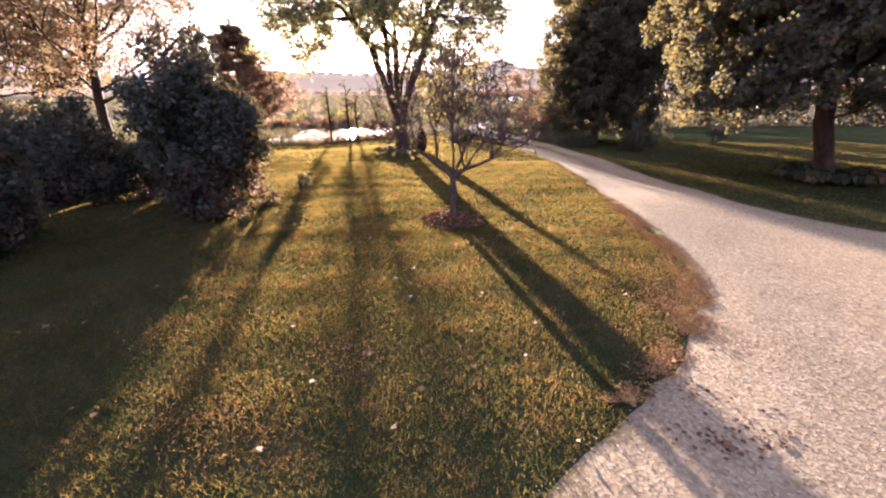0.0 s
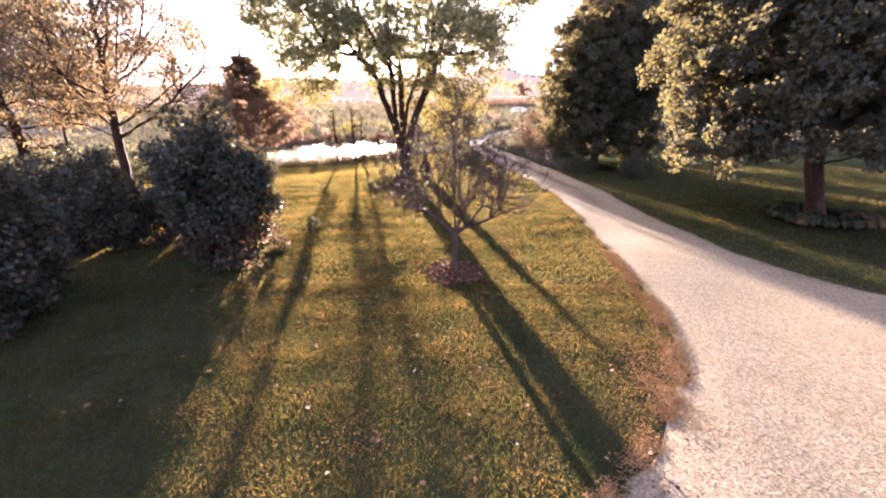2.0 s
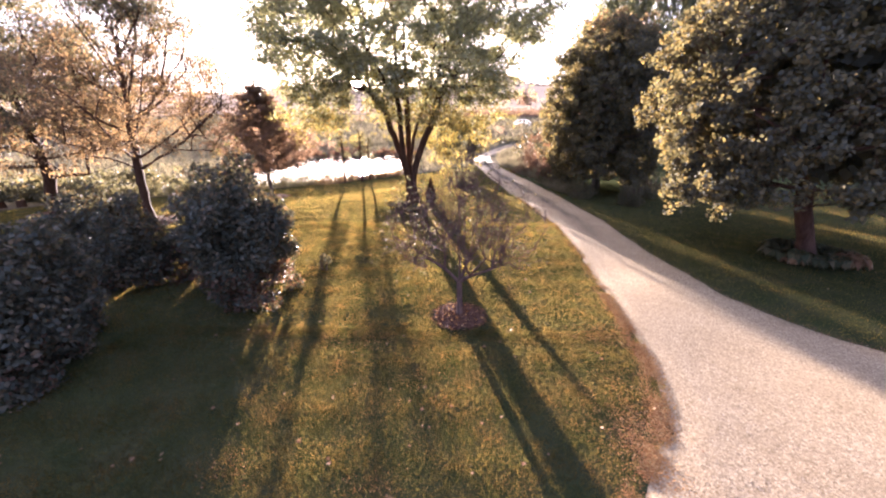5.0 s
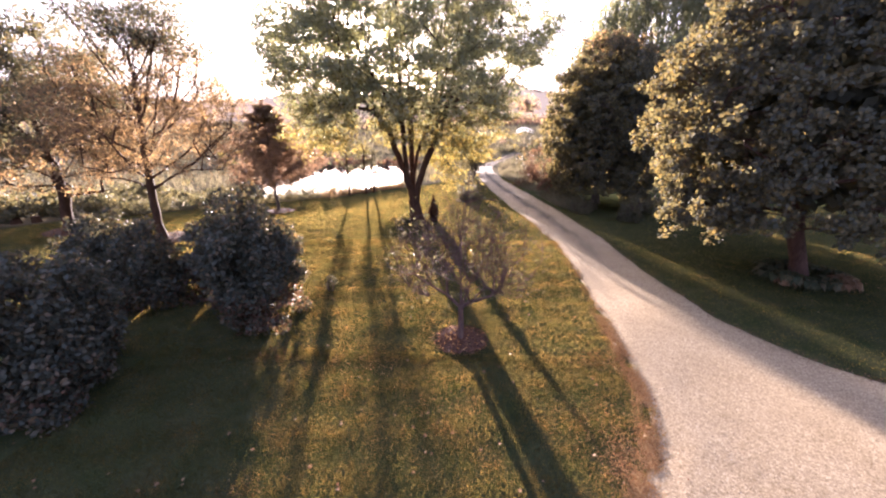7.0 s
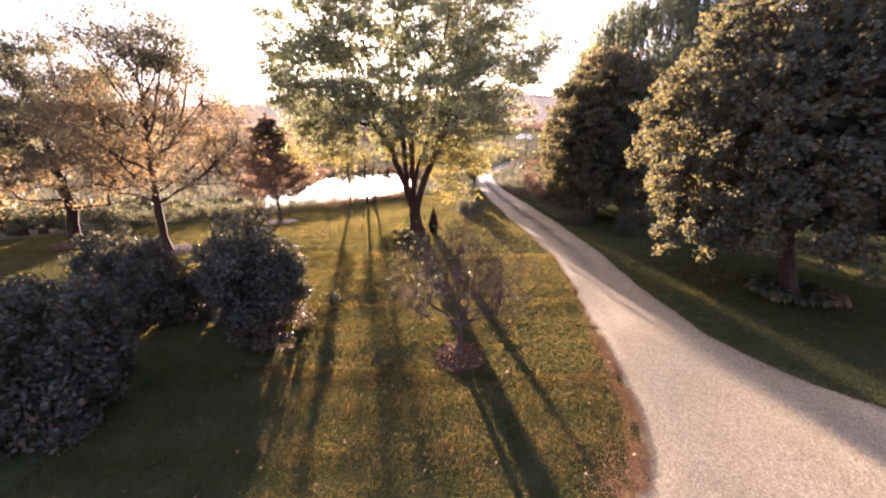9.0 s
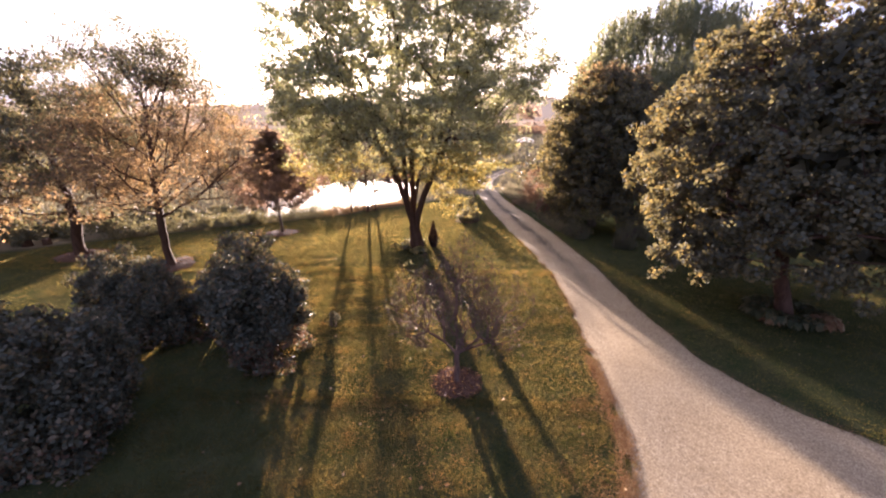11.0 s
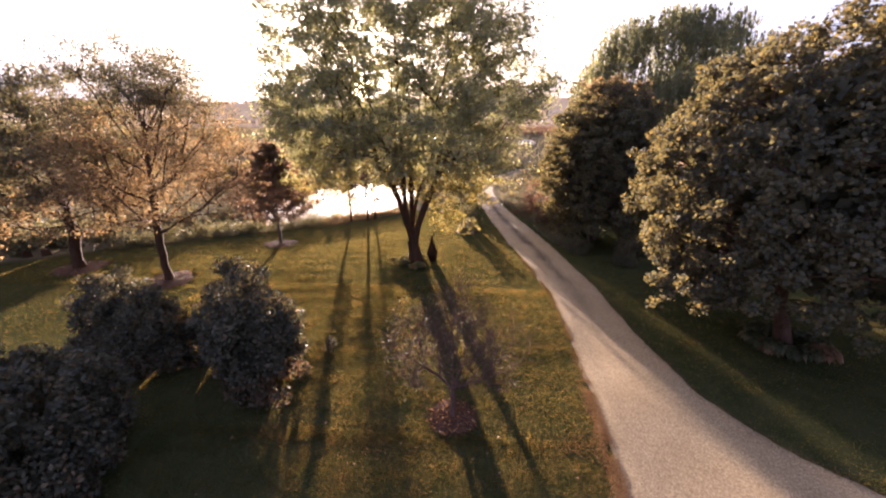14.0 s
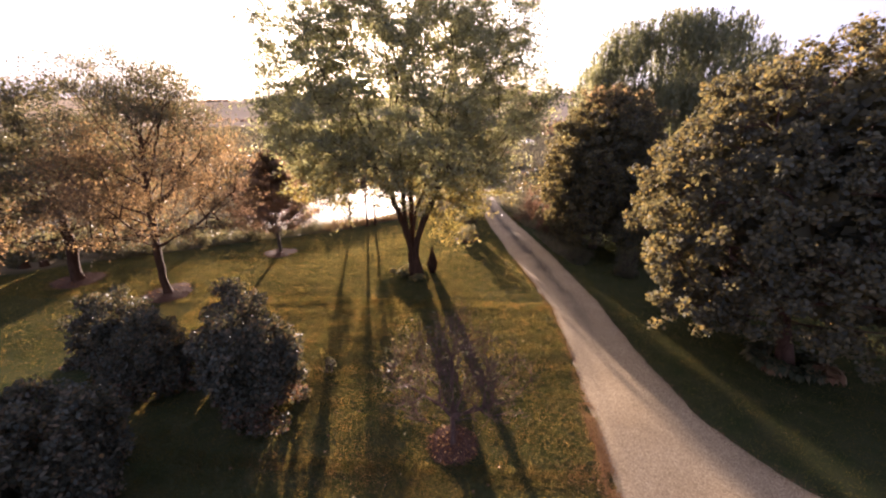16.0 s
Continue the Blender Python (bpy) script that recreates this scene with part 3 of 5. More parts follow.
gx, gy = spread_axis(-34, 26, 0.45, 3200), spread_axis(-6, 58, 0.45, 3200)
xx, yy = np.meshgrid(gx, gy)
zz = land(xx, yy)
n_x, n_y = len(gx), len(gy)
idx = np.arange(n_x * n_y).reshape(n_y, n_x)
quads = np.stack([idx[:-1, :-1], idx[:-1, 1:], idx[1:, 1:], idx[1:, :-1]], -1).reshape(-1, 4)
ground = part("ground", np_mesh("ground", np.stack([xx, yy, zz], -1).reshape(-1, 3), quads), GROUND, smooth=True)
tagged(ground, "mown autumn lawn running into dry meadow and pale hill fields", "ground", kind="structure")

pond = part("pond_water", np_mesh("pond_water", np.c_[POND * 1.0, np.full(len(POND), -0.62)], np.arange(len(POND))[None]), WATER)
tagged(pond, "still pond mirroring the bright evening sky", "pond", kind="structure")


def drive_mesh():
    rows, cols = [], 41
    for (a, c), (b, d) in zip(DRIVE[:-1], DRIVE[1:]):
        n = max(2, int(np.hypot(b[0] - a[0], b[1] - a[1]) / 0.3))
        for k in range(n):
            f = k / n
            rows.append((np.array(a) + (np.array(b) - np.array(a)) * f, np.array(c) + (np.array(d) - np.array(c)) * f))
    rows.append((np.array(DRIVE[-1][0], float), np.array(DRIVE[-1][1], float)))
    rg = np.random.default_rng(3)
    v, dirt = [], []
    w = np.linspace(0, 1, cols)
    for l, r in rows:
        l, r = l + rg.normal(size=2) * 0.04, r + rg.normal(size=2) * 0.025
        p = l[None] + (r - l)[None] * w[:, None]
        z = land(p[:, 0], p[:, 1])
        crown = 0.012 + 0.02 * np.minimum(1, np.minimum(w, 1 - w) * 8) - 0.028 * (np.minimum(w, 1 - w) < 1e-6)
        rut = -0.008 * (np.exp(-((w - 0.24) / 0.09) ** 2) + np.exp(-((w - 0.76) / 0.09) ** 2))
        v.append(np.c_[p, z + crown + rut + 0.0008 * rg.normal(size=cols)])
        far, run = smooth(9, 24, p[:, 1]), p[:, 1]
        wide = 0.12 + 0.03 * np.sin(run * 1.3) + 0.02 * np.sin(run * 3.7 + 1)
        strip = np.exp(-((w - 0.5 - 0.02 * np.sin(run * 0.9)) / wide) ** 2) * far * (0.9 + 0.2 * np.sin(run * 2.1 + 4 * w) + 0.2 * rg.normal(size=cols))
        rim = 0.6 * np.exp(-np.minimum(w, 1 - w) / 0.03) * (0.6 + 0.4 * np.sin(run * 1.7 + 9 * w))
        dirt.append(np.clip(strip + rim, 0, 1))
    i = np.arange(len(rows) * cols).reshape(len(rows), cols)
    f = np.stack([i[:-1, :-1], i[:-1, 1:], i[1:, 1:], i[1:, :-1]], -1).reshape(-1, 4)
    me = np_mesh("gravel_drive", np.concatenate(v), f)
    me.attributes.new("dirt", "FLOAT", "POINT").data.foreach_set("value", np.concatenate(dirt).astype(np.float32))
    return me


drive = part("road", drive_mesh(), GRAVEL, smooth=True)
tagged(drive, "pale crushed limestone driveway winding past the lawn", "driveway", kind="structure")


glow, gn, gl = material("sun_glow")
gn.remove(gn["Principled BSDF"])
shine = gn.new("ShaderNodeEmission")
shine.inputs["Color"].default_value, shine.inputs["Strength"].default_value = (1.0, 0.85, 0.6, 1), 20.0
gl.new(shine.outputs[0], gn["Material Output"].inputs["Surface"])
# ball about four times the sun's true width, its extra size imitating the glare
bm = bmesh.new()
bmesh.ops.create_icosphere(bm, subdivisions=3, radius=85)
orb = part("backdrop_sun", bm, glow, smooth=True)
orb.location = SUN_WAY * 4300
orb.visible_shadow = False
tagged(orb, "low evening sun above the hills, enlarged to stand for its glow", "sun", kind="structure")


# ---------------------------------------------------------------- trees
def base_at(x, y):
    return (x, y, float(land(x, y)) - 0.03)


# low leaves take LEAF_GOLD: part of that gold is backlight put into the colour
tree("maple_tree", base_at(-2.78, 19.3), "tall many-stemmed maple with thinning olive and gold leaves",
     [[(0, 0, 0), (-0.05, 0, 0.7), (-0.16, 0, 1.4), (-0.36, 0.02, 2.0), (-0.78, 0.1, 3.3), (-1.35, 0.2, 5.1), (-2.2, 0.2, 6.6), (-3.5, 0.3, 9.4)],
      [(-0.16, 0, 1.4), (-0.3, -0.25, 2.4), (-0.45, -0.4, 3.6), (-0.5, -0.6, 5.4), (-0.5, -0.9, 8.0), (-0.7, -1.0, 14.0)],
      [(-0.16, 0, 1.4), (-0.1, 0.2, 2.6), (0.1, 0.35, 3.9), (0.55, 0.5, 5.0), (1.0, 0.7, 6.2), (1.9, 1.0, 11.5)],
      [(-0.05, 0, 0.7), (0.06, -0.12, 1.7), (0.5, -0.15, 3.2), (1.25, -0.2, 4.8), (2.05, -0.3, 6.8), (2.5, -0.4, 8.4), (3.6, -0.5, 11.2)],
      [(-0.16, 0, 1.4), (-0.3, 0.8, 3.4), (-0.4, 1.5, 5.6), (-0.5, 2.2, 8.0), (-0.6, 2.6, 12.5)],
      [(-1.35, 0.2, 5.1), (-2.9, -0.4, 7.0), (-5.0, -0.8, 8.6)],
      [(-2.2, 0.2, 6.6), (-2.4, 0.6, 9.0), (-2.9, 1.0, 12.6)],
      [(-0.5, -0.6, 5.4), (-1.3, -2.2, 7.2), (-2.2, -4.0, 9.4)],
      [(1.0, 0.7, 6.2), (0.6, 1.0, 9.0), (0.5, 1.0, 13.4)],
      [(2.05, -0.3, 6.8), (3.4, 0.2, 8.0), (5.4, 0.5, 9.3)],
      [(1.25, -0.2, 4.8), (1.6, -1.8, 6.6), (2.2, -3.6, 8.6)],
      [(-0.5, 2.2, 8.0), (1.4, 3.4, 9.4), (2.8, 4.4, 10.8)],
      [(-0.4, 1.5, 5.6), (-2.0, 2.6, 7.2), (-4.2, 3.6, 8.8)]],
     (-0.35, 0, 10.2), (6.9, 6.4, 6.6), 980, 0.85, 190000, 0.118, LEAF_MAPLE, BARK_DARK, 0.36, 19, shell=0.5, flat_base=-0.86, hang=0.7, gold=(LEAF_GOLD, 5.4), rise=0.7, full=0.3, slim=0.7, clear=6.2, twig_n=5, spray=0.17, outward=0.85, loose=0.62, thin=1.3, tip_r=0.005,
     reach=((3, 4.5, 6, 7, 8.5, 10, 12), (4.2, 4.4, 4.7, 5.2, 6.6, 7.4, 6.6)),
     gaps=(((-2.6, 4.3), 0.45), ((-2.8, 5.0), 0.45), ((-2.65, 5.7), 0.5), ((-2.75, 6.3), 0.42)),
     boughs=(((-0.2, 0.2, 5.6), (5.2, 4.6, 1.6), 46), ((1.8, 0.2, 4.0), (2.2, 2.0, 1.1), 9), ((3.2, 0.6, 4.4), (1.7, 2.0, 1.4), 9), ((4.3, 0.2, 5.6), (0.7, 1.4, 1.3), 4), ((-5.2, 0.6, 4.9), (1.7, 2.2, 1.3), 11), ((-2.6, -1.6, 5.6), (2.0, 1.8, 1.0), 7), ((0.8, 2.5, 4.8), (2.6, 1.6, 1.3), 9), ((-5.9, -0.4, 6.4), (1.6, 2.2, 1.5), 11), ((0.4, -2.6, 6.3), (4.2, 2.4, 1.3), 18), ((-6.9, 0, 10.0), (1.2, 2.0, 1.6), 8), ((6.4, 0, 9.8), (1.3, 2.0, 1.2), 14), ((5.6, 0, 8.4), (1.2, 2.0, 1.0), 10), ((-6.6, 0, 8.4), (1.2, 2.0, 1.2), 8), ((2.0, -0.2, 3.0), (0.8, 0.8, 0.6), 4)))
tree("shade_maple_tree", base_at(12.05, 11.6), "dense round-headed shade maple with dark green foliage",
     [[(0, 0, 0), (-0.22, 0, 0.8), (-0.6, 0, 1.8), (-0.75, 0, 3.0), (-0.3, 0, 5.0), (0.2, 0, 8.0)]],
     (0.4, 0.5, 5.65), (5.6, 4.8, 5.1), 640, 0.72, 146000, 0.129, LEAF_DENSE, BARK_RED, 0.24, 12, shell=0.955, flat_base=-0.66, hang=0.5, loose=0.44, puff=0.42, twig_n=4, core=22000, slim=0.8, face=0.3, core_in=0.8, core_leaf=0.42, squash=0.9,
     boughs=(((-3.9, -0.4, 2.75), (1.3, 1.5, 0.45), 20),))
tree("dome_tree", base_at(9.05, 24.7), "dense egg-shaped dark tree with a bronze top",
     [[(0, 0, 0), (0, 0, 1.2), (0.1, 0, 4), (0, 0, 8)]],
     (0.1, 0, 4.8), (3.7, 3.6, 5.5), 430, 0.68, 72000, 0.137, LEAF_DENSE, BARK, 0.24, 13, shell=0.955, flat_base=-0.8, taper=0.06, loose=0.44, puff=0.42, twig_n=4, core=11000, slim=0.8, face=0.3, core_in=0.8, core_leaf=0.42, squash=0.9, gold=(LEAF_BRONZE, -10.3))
tree("bronze_tree", base_at(-15.5, 15.9), "spreading tree with bronze autumn leaves in a mulch ring",
     fan(np.random.default_rng(140), [(0, 0, 0), (-0.05, 0, 1.4), (0.0, 0, 2.6), (0.35, 0, 5.6), (0.55, 0, 7.4), (0.7, 0, 10.4)], 26, 2.5, 8.6, (0.7, 0, 6.9), (4.5, 4.2, 5.1), 0.84, (0.55, 1.7)),
     (0.75, 0, 7.0), (4.5, 4.1, 4.8), 240, 0.8, 52000, 0.098, LEAF_BRONZE, BARK_DARK, 0.18, 14, shell=0.4, taper=0.12, hang=0.4, gold=(LEAF_OLIVE, -8.2), rise=0.5, tip_r=0.0045, clear=2.6, loose=0.55, outward=0.5, flat_base=-0.85, spray=0.26, thin=0.95, twig_n=6, boughs=(((1.9, 0, 9.5), (2.3, 2.2, 1.6), 40),))
tree("oak_tree", base_at(-22.0, 17.2), "broad tree with olive and brown autumn leaves",
     fan(np.random.default_rng(150), [(0, 0, 0), (0.05, 0, 1.2), (0.3, 0, 2.0), (0.1, 0, 4.0), (0.0, 0, 6.0), (0.2, 0, 10.0)], 24, 1.9, 8.2, (0.2, 0, 6.3), (5.2, 4.9, 4.9), 0.85, (0.18, 1.2)),
     (0.2, 0, 6.4), (5.1, 4.9, 4.6), 260, 0.95, 46000, 0.154, LEAF_BRONZE, BARK_DARK, 0.26, 15, shell=0.4, taper=0.12, hang=0.4, gold=(LEAF_OLIVE, -4.6), rise=0.45, tip_r=0.005, clear=1.8, loose=0.55, outward=0.4, flat_base=-0.9, spray=0.22, thin=1.3, twig_n=6)
tree("oak_tree", base_at(-29.8, 17.4), "broad tree with olive and brown autumn leaves",
     fan(np.random.default_rng(160), [(0, 0, 0), (0.1, 0, 1.2), (0.2, 0, 2.4), (0.1, 0, 5.5), (0.2, 0, 8.8)], 16, 2.2, 7.6, (0, 0, 6.2), (5.2, 5.0, 4.9), 0.85, (0.3, 1.2)),
     (0, 0, 6.2), (5.2, 5.0, 4.7), 170, 1.1, 24000, 0.15, LEAF_OLIVE, BARK_DARK, 0.26, 16, shell=0.4, taper=0.2, hang=0.4, rise=0.45, clear=1.8, spray=0.25, thin=1.3)
tree("small_tree", base_at(0.65, 32.6), "small dull-leaved tree with a small round head beside the drive",
     [[(0, 0, 0), (0.1, 0, 0.9), (0.2, 0.1, 2.0), (0.15, 0, 3.4)]], (0.1, 0.1, 2.5), (0.6, 0.6, 1.2), 30, 0.4, 4200, 0.12, LEAF_OLIVE, BARK, 0.09, 18, shell=0.35, flat_base=-0.92, hang=1.4)
tree("young_tree", base_at(-0.05, 7.15), "slender young tree with mostly bare branches and a few leaves",
     [[(0, 0, 0), (0.01, 0, 0.5), (0.0, 0, 1.0), (-0.02, 0.05, 1.9), (0.08, 0, 3.3), (0.22, 0, 4.6)],
      [(0.0, 0, 1.0), (-0.35, 0.1, 1.3), (-0.8, 0.1, 1.6), (-1.6, 0, 2.2)],
      [(0.0, 0, 1.0), (0.25, -0.1, 1.2), (0.8, -0.1, 1.4), (1.55, -0.1, 1.75)],
      [(-0.35, 0.1, 1.3), (-0.36, 0.0, 1.9), (-0.2, 0.1, 2.8)],
      [(0.0, 0, 1.0), (0.26, 0.2, 1.6), (0.45, 0.3, 2.7)]],
     (0.05, 0, 2.5), (2.0, 1.6, 1.5), 240, 0.36, 800, 0.075, LEAF_OLIVE, BARK_PALE, 0.072, 17, shell=0.45, flat_base=-0.5, twig_n=6, tip_r=0.004, rise=0.6, clear=0.8, thin=1.1,
     boughs=(((0.1, 0, 2.8), (0.45, 0.45, 0.8), 14), ((0.2, 0, 4.0), (0.6, 0.5, 0.8), 12), ((0.75, -0.1, 2.3), (0.35, 0.35, 0.5), 16)))


def pine(at, label, height, radius, seed):
    rg = np.random.default_rng(seed)
    top = thing("pine_tree", at, label, "tree")
    pos, par = [np.array([0.0, 0, 0])], [-1]
    n = int(height / 0.35)
    for k in range(1, n + 1):
        pos.append(np.array([0.03 * math.sin(k), 0.03 * math.cos(k * 1.3), height * k / n]))
        par.append(k - 1)
    n_stem = len(pos)
    spots = [np.array([0.0, 0, height * 0.8]) + np.c_[rg.normal(size=(260, 2)) * 0.06, rg.uniform(0, height * 0.24, 260)]]
    for k in range(5, n, 1):  # whorls
        f = k / n
        reach = radius * (1.0 - f) ** 0.85 * min(1.0, 0.75 + (f - 0.2) * 2.5) + 0.08
        turn = rg.uniform(0, 1)
        for b in range(6 if k % 2 else 3):
            a = 2 * math.pi * (b + turn) / 6 + rg.normal() * 0.15
            here, length = k, reach * rg.uniform(0.65, 1.15)
            for s in range(1, 6):
                q = pos[k] + np.array([math.cos(a), math.sin(a), 0.05 + 0.35 * s / 5]) * length * s / 5
                pos.append(q)
                par.append(here)
                here = len(pos) - 1
                if s > 1:
                    spots.append(q + rg.normal(size=(20 + 20 * s, 3)) * np.array([0.1, 0.1, 0.05]) * (0.4 + 0.9 * (1 - f)) * (1 + 0.4 * s))
    pos, par = np.array(pos), np.array(par)
    rad = np.where(np.arange(len(pos)) < n_stem, 0.11 * (1 - pos[:, 2] / height) + 0.012, 0.012)
    stem = np.arange(len(pos)) < n_stem
    part("trunk", np_mesh("trunk", *tubes(pos, np.where(stem, par, -1), rad)), BARK, top, smooth=True)
    tagged(part("branch_work", np_mesh("branch_work", *tubes(pos, np.where(stem, -1, par), rad)), BARK, top, smooth=True), kind="stuff")
    part("crown", np_mesh("crown", *leaf_quads(np.concatenate(spots), 0.27, rg, 0.3, 0.22, -0.6)), NEEDLE, top)
    return top


pine(base_at(-13.0, 23.1), "broad brown-needled pine beside the pond", 7.0, 3.9, 21)


def willow(at, label, height, radius, seed):
    rg = np.random.default_rng(seed)
    top = thing("willow_tree", at, label, "tree")
    ends = crown_points(rg, 190, (0, 0, height * 0.6), (radius, radius, height * 0.39), 0.8, 0.0, 0.05, 1.1)
    pos, par, rad, n_stem = grow([[(0, 0, 0), (0.2, 0, 2.5), (-1.5, 0.3, 7), (-3.2, 0, 12)], [(0.2, 0, 2.5), (1.6, 0, 7), (3.4, 0.3, 13)], [(0.2, 0, 2.5), (0.3, 1.0, 8), (0.2, 1.6, 15)]], list(ends), rg, 0.5, 0.02, 0.8, thin=1.2)
    stem = np.arange(len(pos)) < n_stem
    part("trunk", np_mesh("trunk", *tubes(pos, np.where(stem, par, -1), rad)), BARK, top, smooth=True)
    tagged(part("branch_work", np_mesh("branch_work", *tubes(pos, np.where(stem, -1, par), rad)), BARK, top, smooth=True), kind="stuff")
    spots = []
    for e in ends:
        edge = math.hypot(e[0], e[1]) / radius
        long = rg.uniform(2.5, 4.5) + 5.0 * edge ** 2 * rg.uniform(0.7, 1.1)
        for _ in range(18):  # a curtain of strands from each bough
            sway = np.clip(rg.normal(size=2), -1.6, 1.6) * 0.55
            drop = long * rg.uniform(0.45, 1.0)
            f = rg.random(18)[:, None] ** 0.85
            spots.append(e + np.array([sway[0], sway[1], 0.35 - 0.25 * (sway @ sway)]) + f * np.array([sway[0] * 0.25, sway[1] * 0.25, -drop]) + rg.normal(size=(18, 3)) * 0.06)
    part("crown", np_mesh("crown", *leaf_quads(np.concatenate(spots), 0.48, rg, 0.0, 0.26, 4.5)), LEAF_WILLOW, top)
    return top


willow(base_at(21.0, 43.0), "weeping willow with long drooping yellow-green strands", 19.3, 10.3, 22)

# ---------------------------------------------------------------- shrubs
for x, y, rx, ry, h, n, seed, words in (
        (-5.95, 7.95, 1.3, 1.35, 3.75, 27000, 131, "tall leafy lilac bush with grey-green leaves and rusty lower leaves"),
        (-7.85, 10.0, 1.4, 1.3, 3.45, 18000, 38, "tall lilac bush at the back of the row"),
        (-13.2, 10.7, 1.4, 1.3, 2.6, 15000, 32, "rounded lilac bush with grey-green leaves"),
        (-11.9, 10.0, 1.1, 1.1, 2.3, 11000, 39, "low lilac bush filling the gap in the row"),
        (-10.2, 9.0, 1.15, 1.1, 2.5, 14000, 36, "low lilac bush filling the gap in the row"),
        (-9.3, 4.65, 1.6, 1.5, 3.3, 36000, 33, "broad dense lilac bush with blue-grey leaves")):
    shrub("lilac_bush", base_at(x, y), words, (rx, ry), h, int(n / 170), int(n * 1.15), 0.12, LEAF_SHRUB, BARK, seed, group="lilac bushes beside the lawn", low=-0.95, centre_z=0.55 if h > 3.7 else 0.5, lobe_r=0.36, wild=0.12 if y > 6 else 0.08, skirt_r=0.72 if h > 3.7 else 1.0, rusty=0.5 if x > -9 else 0.15)
shrub("round_shrub", base_at(9.4, 19.8), "small clipped round shrub by the drive", (0.6, 0.6), 1.5, 46, 5000, 0.07, LEAF_OLIVE, BARK, 34, lobe_r=0.2, low=-0.95, centre_z=0.5)
for x, y, rx, ry, h, seed in ((6.5, 32.0, 1.7, 2.0, 3.2, 35), (6.7, 28.6, 0.9, 1.1, 1.7, 37)):
    shrub("rust_shrub", base_at(x, y), "russet-leaved shrub beside the drive", (rx, ry), h, 60, 9000, 0.1, LEAF_RUST, BARK, seed, group="russet shrubs beside the drive", low=-0.95, centre_z=0.5, wild=0.1)
for x, y, r, h, seed in ((0.2, 26.9, 0.8, 1.2, 41), (0.05, 31.6, 0.9, 1.2, 42), (6.6, 68.6, 1.5, 1.2, 49), (9.2, 70.6, 1.2, 0.9, 50), (6.9, 27.6, 1.2, 1.4, 43), (7.2, 22.0, 0.8, 0.8, 44), (10.6, 21.8, 1.0, 1.0, 45), (12.4, 24.0, 1.3, 1.5, 46)):
    shrub("garden_shrub", base_at(x, y), "low loose shrub with dull autumn leaves", (r, r), h, 40, 3600, 0.09, LEAF_OLIVE, BARK, seed, group="low shrubs by the drive", low=-0.95, centre_z=0.5, lobe_r=0.25)
shrub("lawn_sapling", base_at(-4.6, 10.0), "tiny leafy sapling standing alone in the lawn", (0.2, 0.2), 0.6, 8, 220, 0.085, LEAF_SHRUB, BARK, 47, stems_n=2, lobe_r=0.16)
shrub("lawn_sapling", base_at(15.4, 22.4), "tiny leafy sapling standing alone in the lawn", (0.45, 0.45), 1.1, 14, 900, 0.09, LEAF_SHRUB, BARK, 48, stems_n=2, lobe_r=0.25)


def shading_tree(x, y, h, r, seed):
    tree("shading_tree", base_at(x, y), "small bushy olive-leaved tree added beyond the pond to shade the drive", [[(0, 0, 0), (0.1, 0, h * 0.25), (-0.1, 0.1, h * 0.6), (0, 0, h * 0.9)]],
         (0, 0, h * 0.52), (r, r, h * 0.46), 70, 0.6, 9000, 0.16, LEAF_OLIVE, BARK, 0.1, seed, shell=0.35, flat_base=-0.95, twig_n=4, hang=0.6, group="bushy trees beyond the pond")


# added copse: it stands here only to throw shade across the drive's right side
for x, y, h, r, seed in ((-2.3, 48.0, 5.0, 1.1, 54), (-0.6, 50.2, 5.5, 1.3, 55), (0.1, 47.4, 4.9, 0.7, 56)):
    shading_tree(x, y, h, r, seed)


def thin_tree(x, y, h, seed):
    tree("pond_sapling", base_at(x, y), "thin young tree with sparse leaves on the pond bank",
         [[(0, 0, 0), (0.05, 0, h * 0.3), (0.0, 0.05, h * 0.6), (0.05, 0, h)]], (0, 0, h * 0.68), (0.7, 0.7, h * 0.34), 22, 0.3, 420, 0.12, LEAF_OLIVE, BARK_DARK, 0.085, seed,
         twig_n=3, thin=0.6, group="saplings on the pond bank")


for x, y, h, seed in ((-10.4, 31.0, 4.2, 51), (-9.0, 31.4, 4.6, 52), (-8.4, 31.9, 3.9, 53)):
    thin_tree(x, y, h, seed)


def cone_shrub(x, y, h, r, seed):
    rg = np.random.default_rng(seed)
    top = thing("cone_evergreen", base_at(x, y), "small dark reddish pointed evergreen beside the maple trunk", "shrub")
    zs = np.linspace(0, h * 0.92, 8)
    pos = np.c_[np.zeros(8), np.zeros(8), zs]
    part("trunk", np_mesh("trunk", *tubes(pos, np.arange(-1, 7), np.linspace(0.05, 0.01, 8))), BARK, top, smooth=True)
    n = 5200
    z = h * (1 - np.sqrt(rg.random(n)))
    out = r * np.clip((1 - z / h) / 0.68, 0, 1) * np.minimum(1, 0.6 + z / h * 1.4) * rg.uniform(0.6, 1.0, n)
    a = rg.uniform(0, 2 * math.pi, n)
    part("foliage", np_mesh("foliage", *leaf_quads(np.c_[out * np.cos(a), out * np.sin(a), z + 0.06], 0.085, rg, 0.4, 0.3)), CONE, top)


cone_shrub(-1.84, 19.65, 1.6, 0.32, 61)


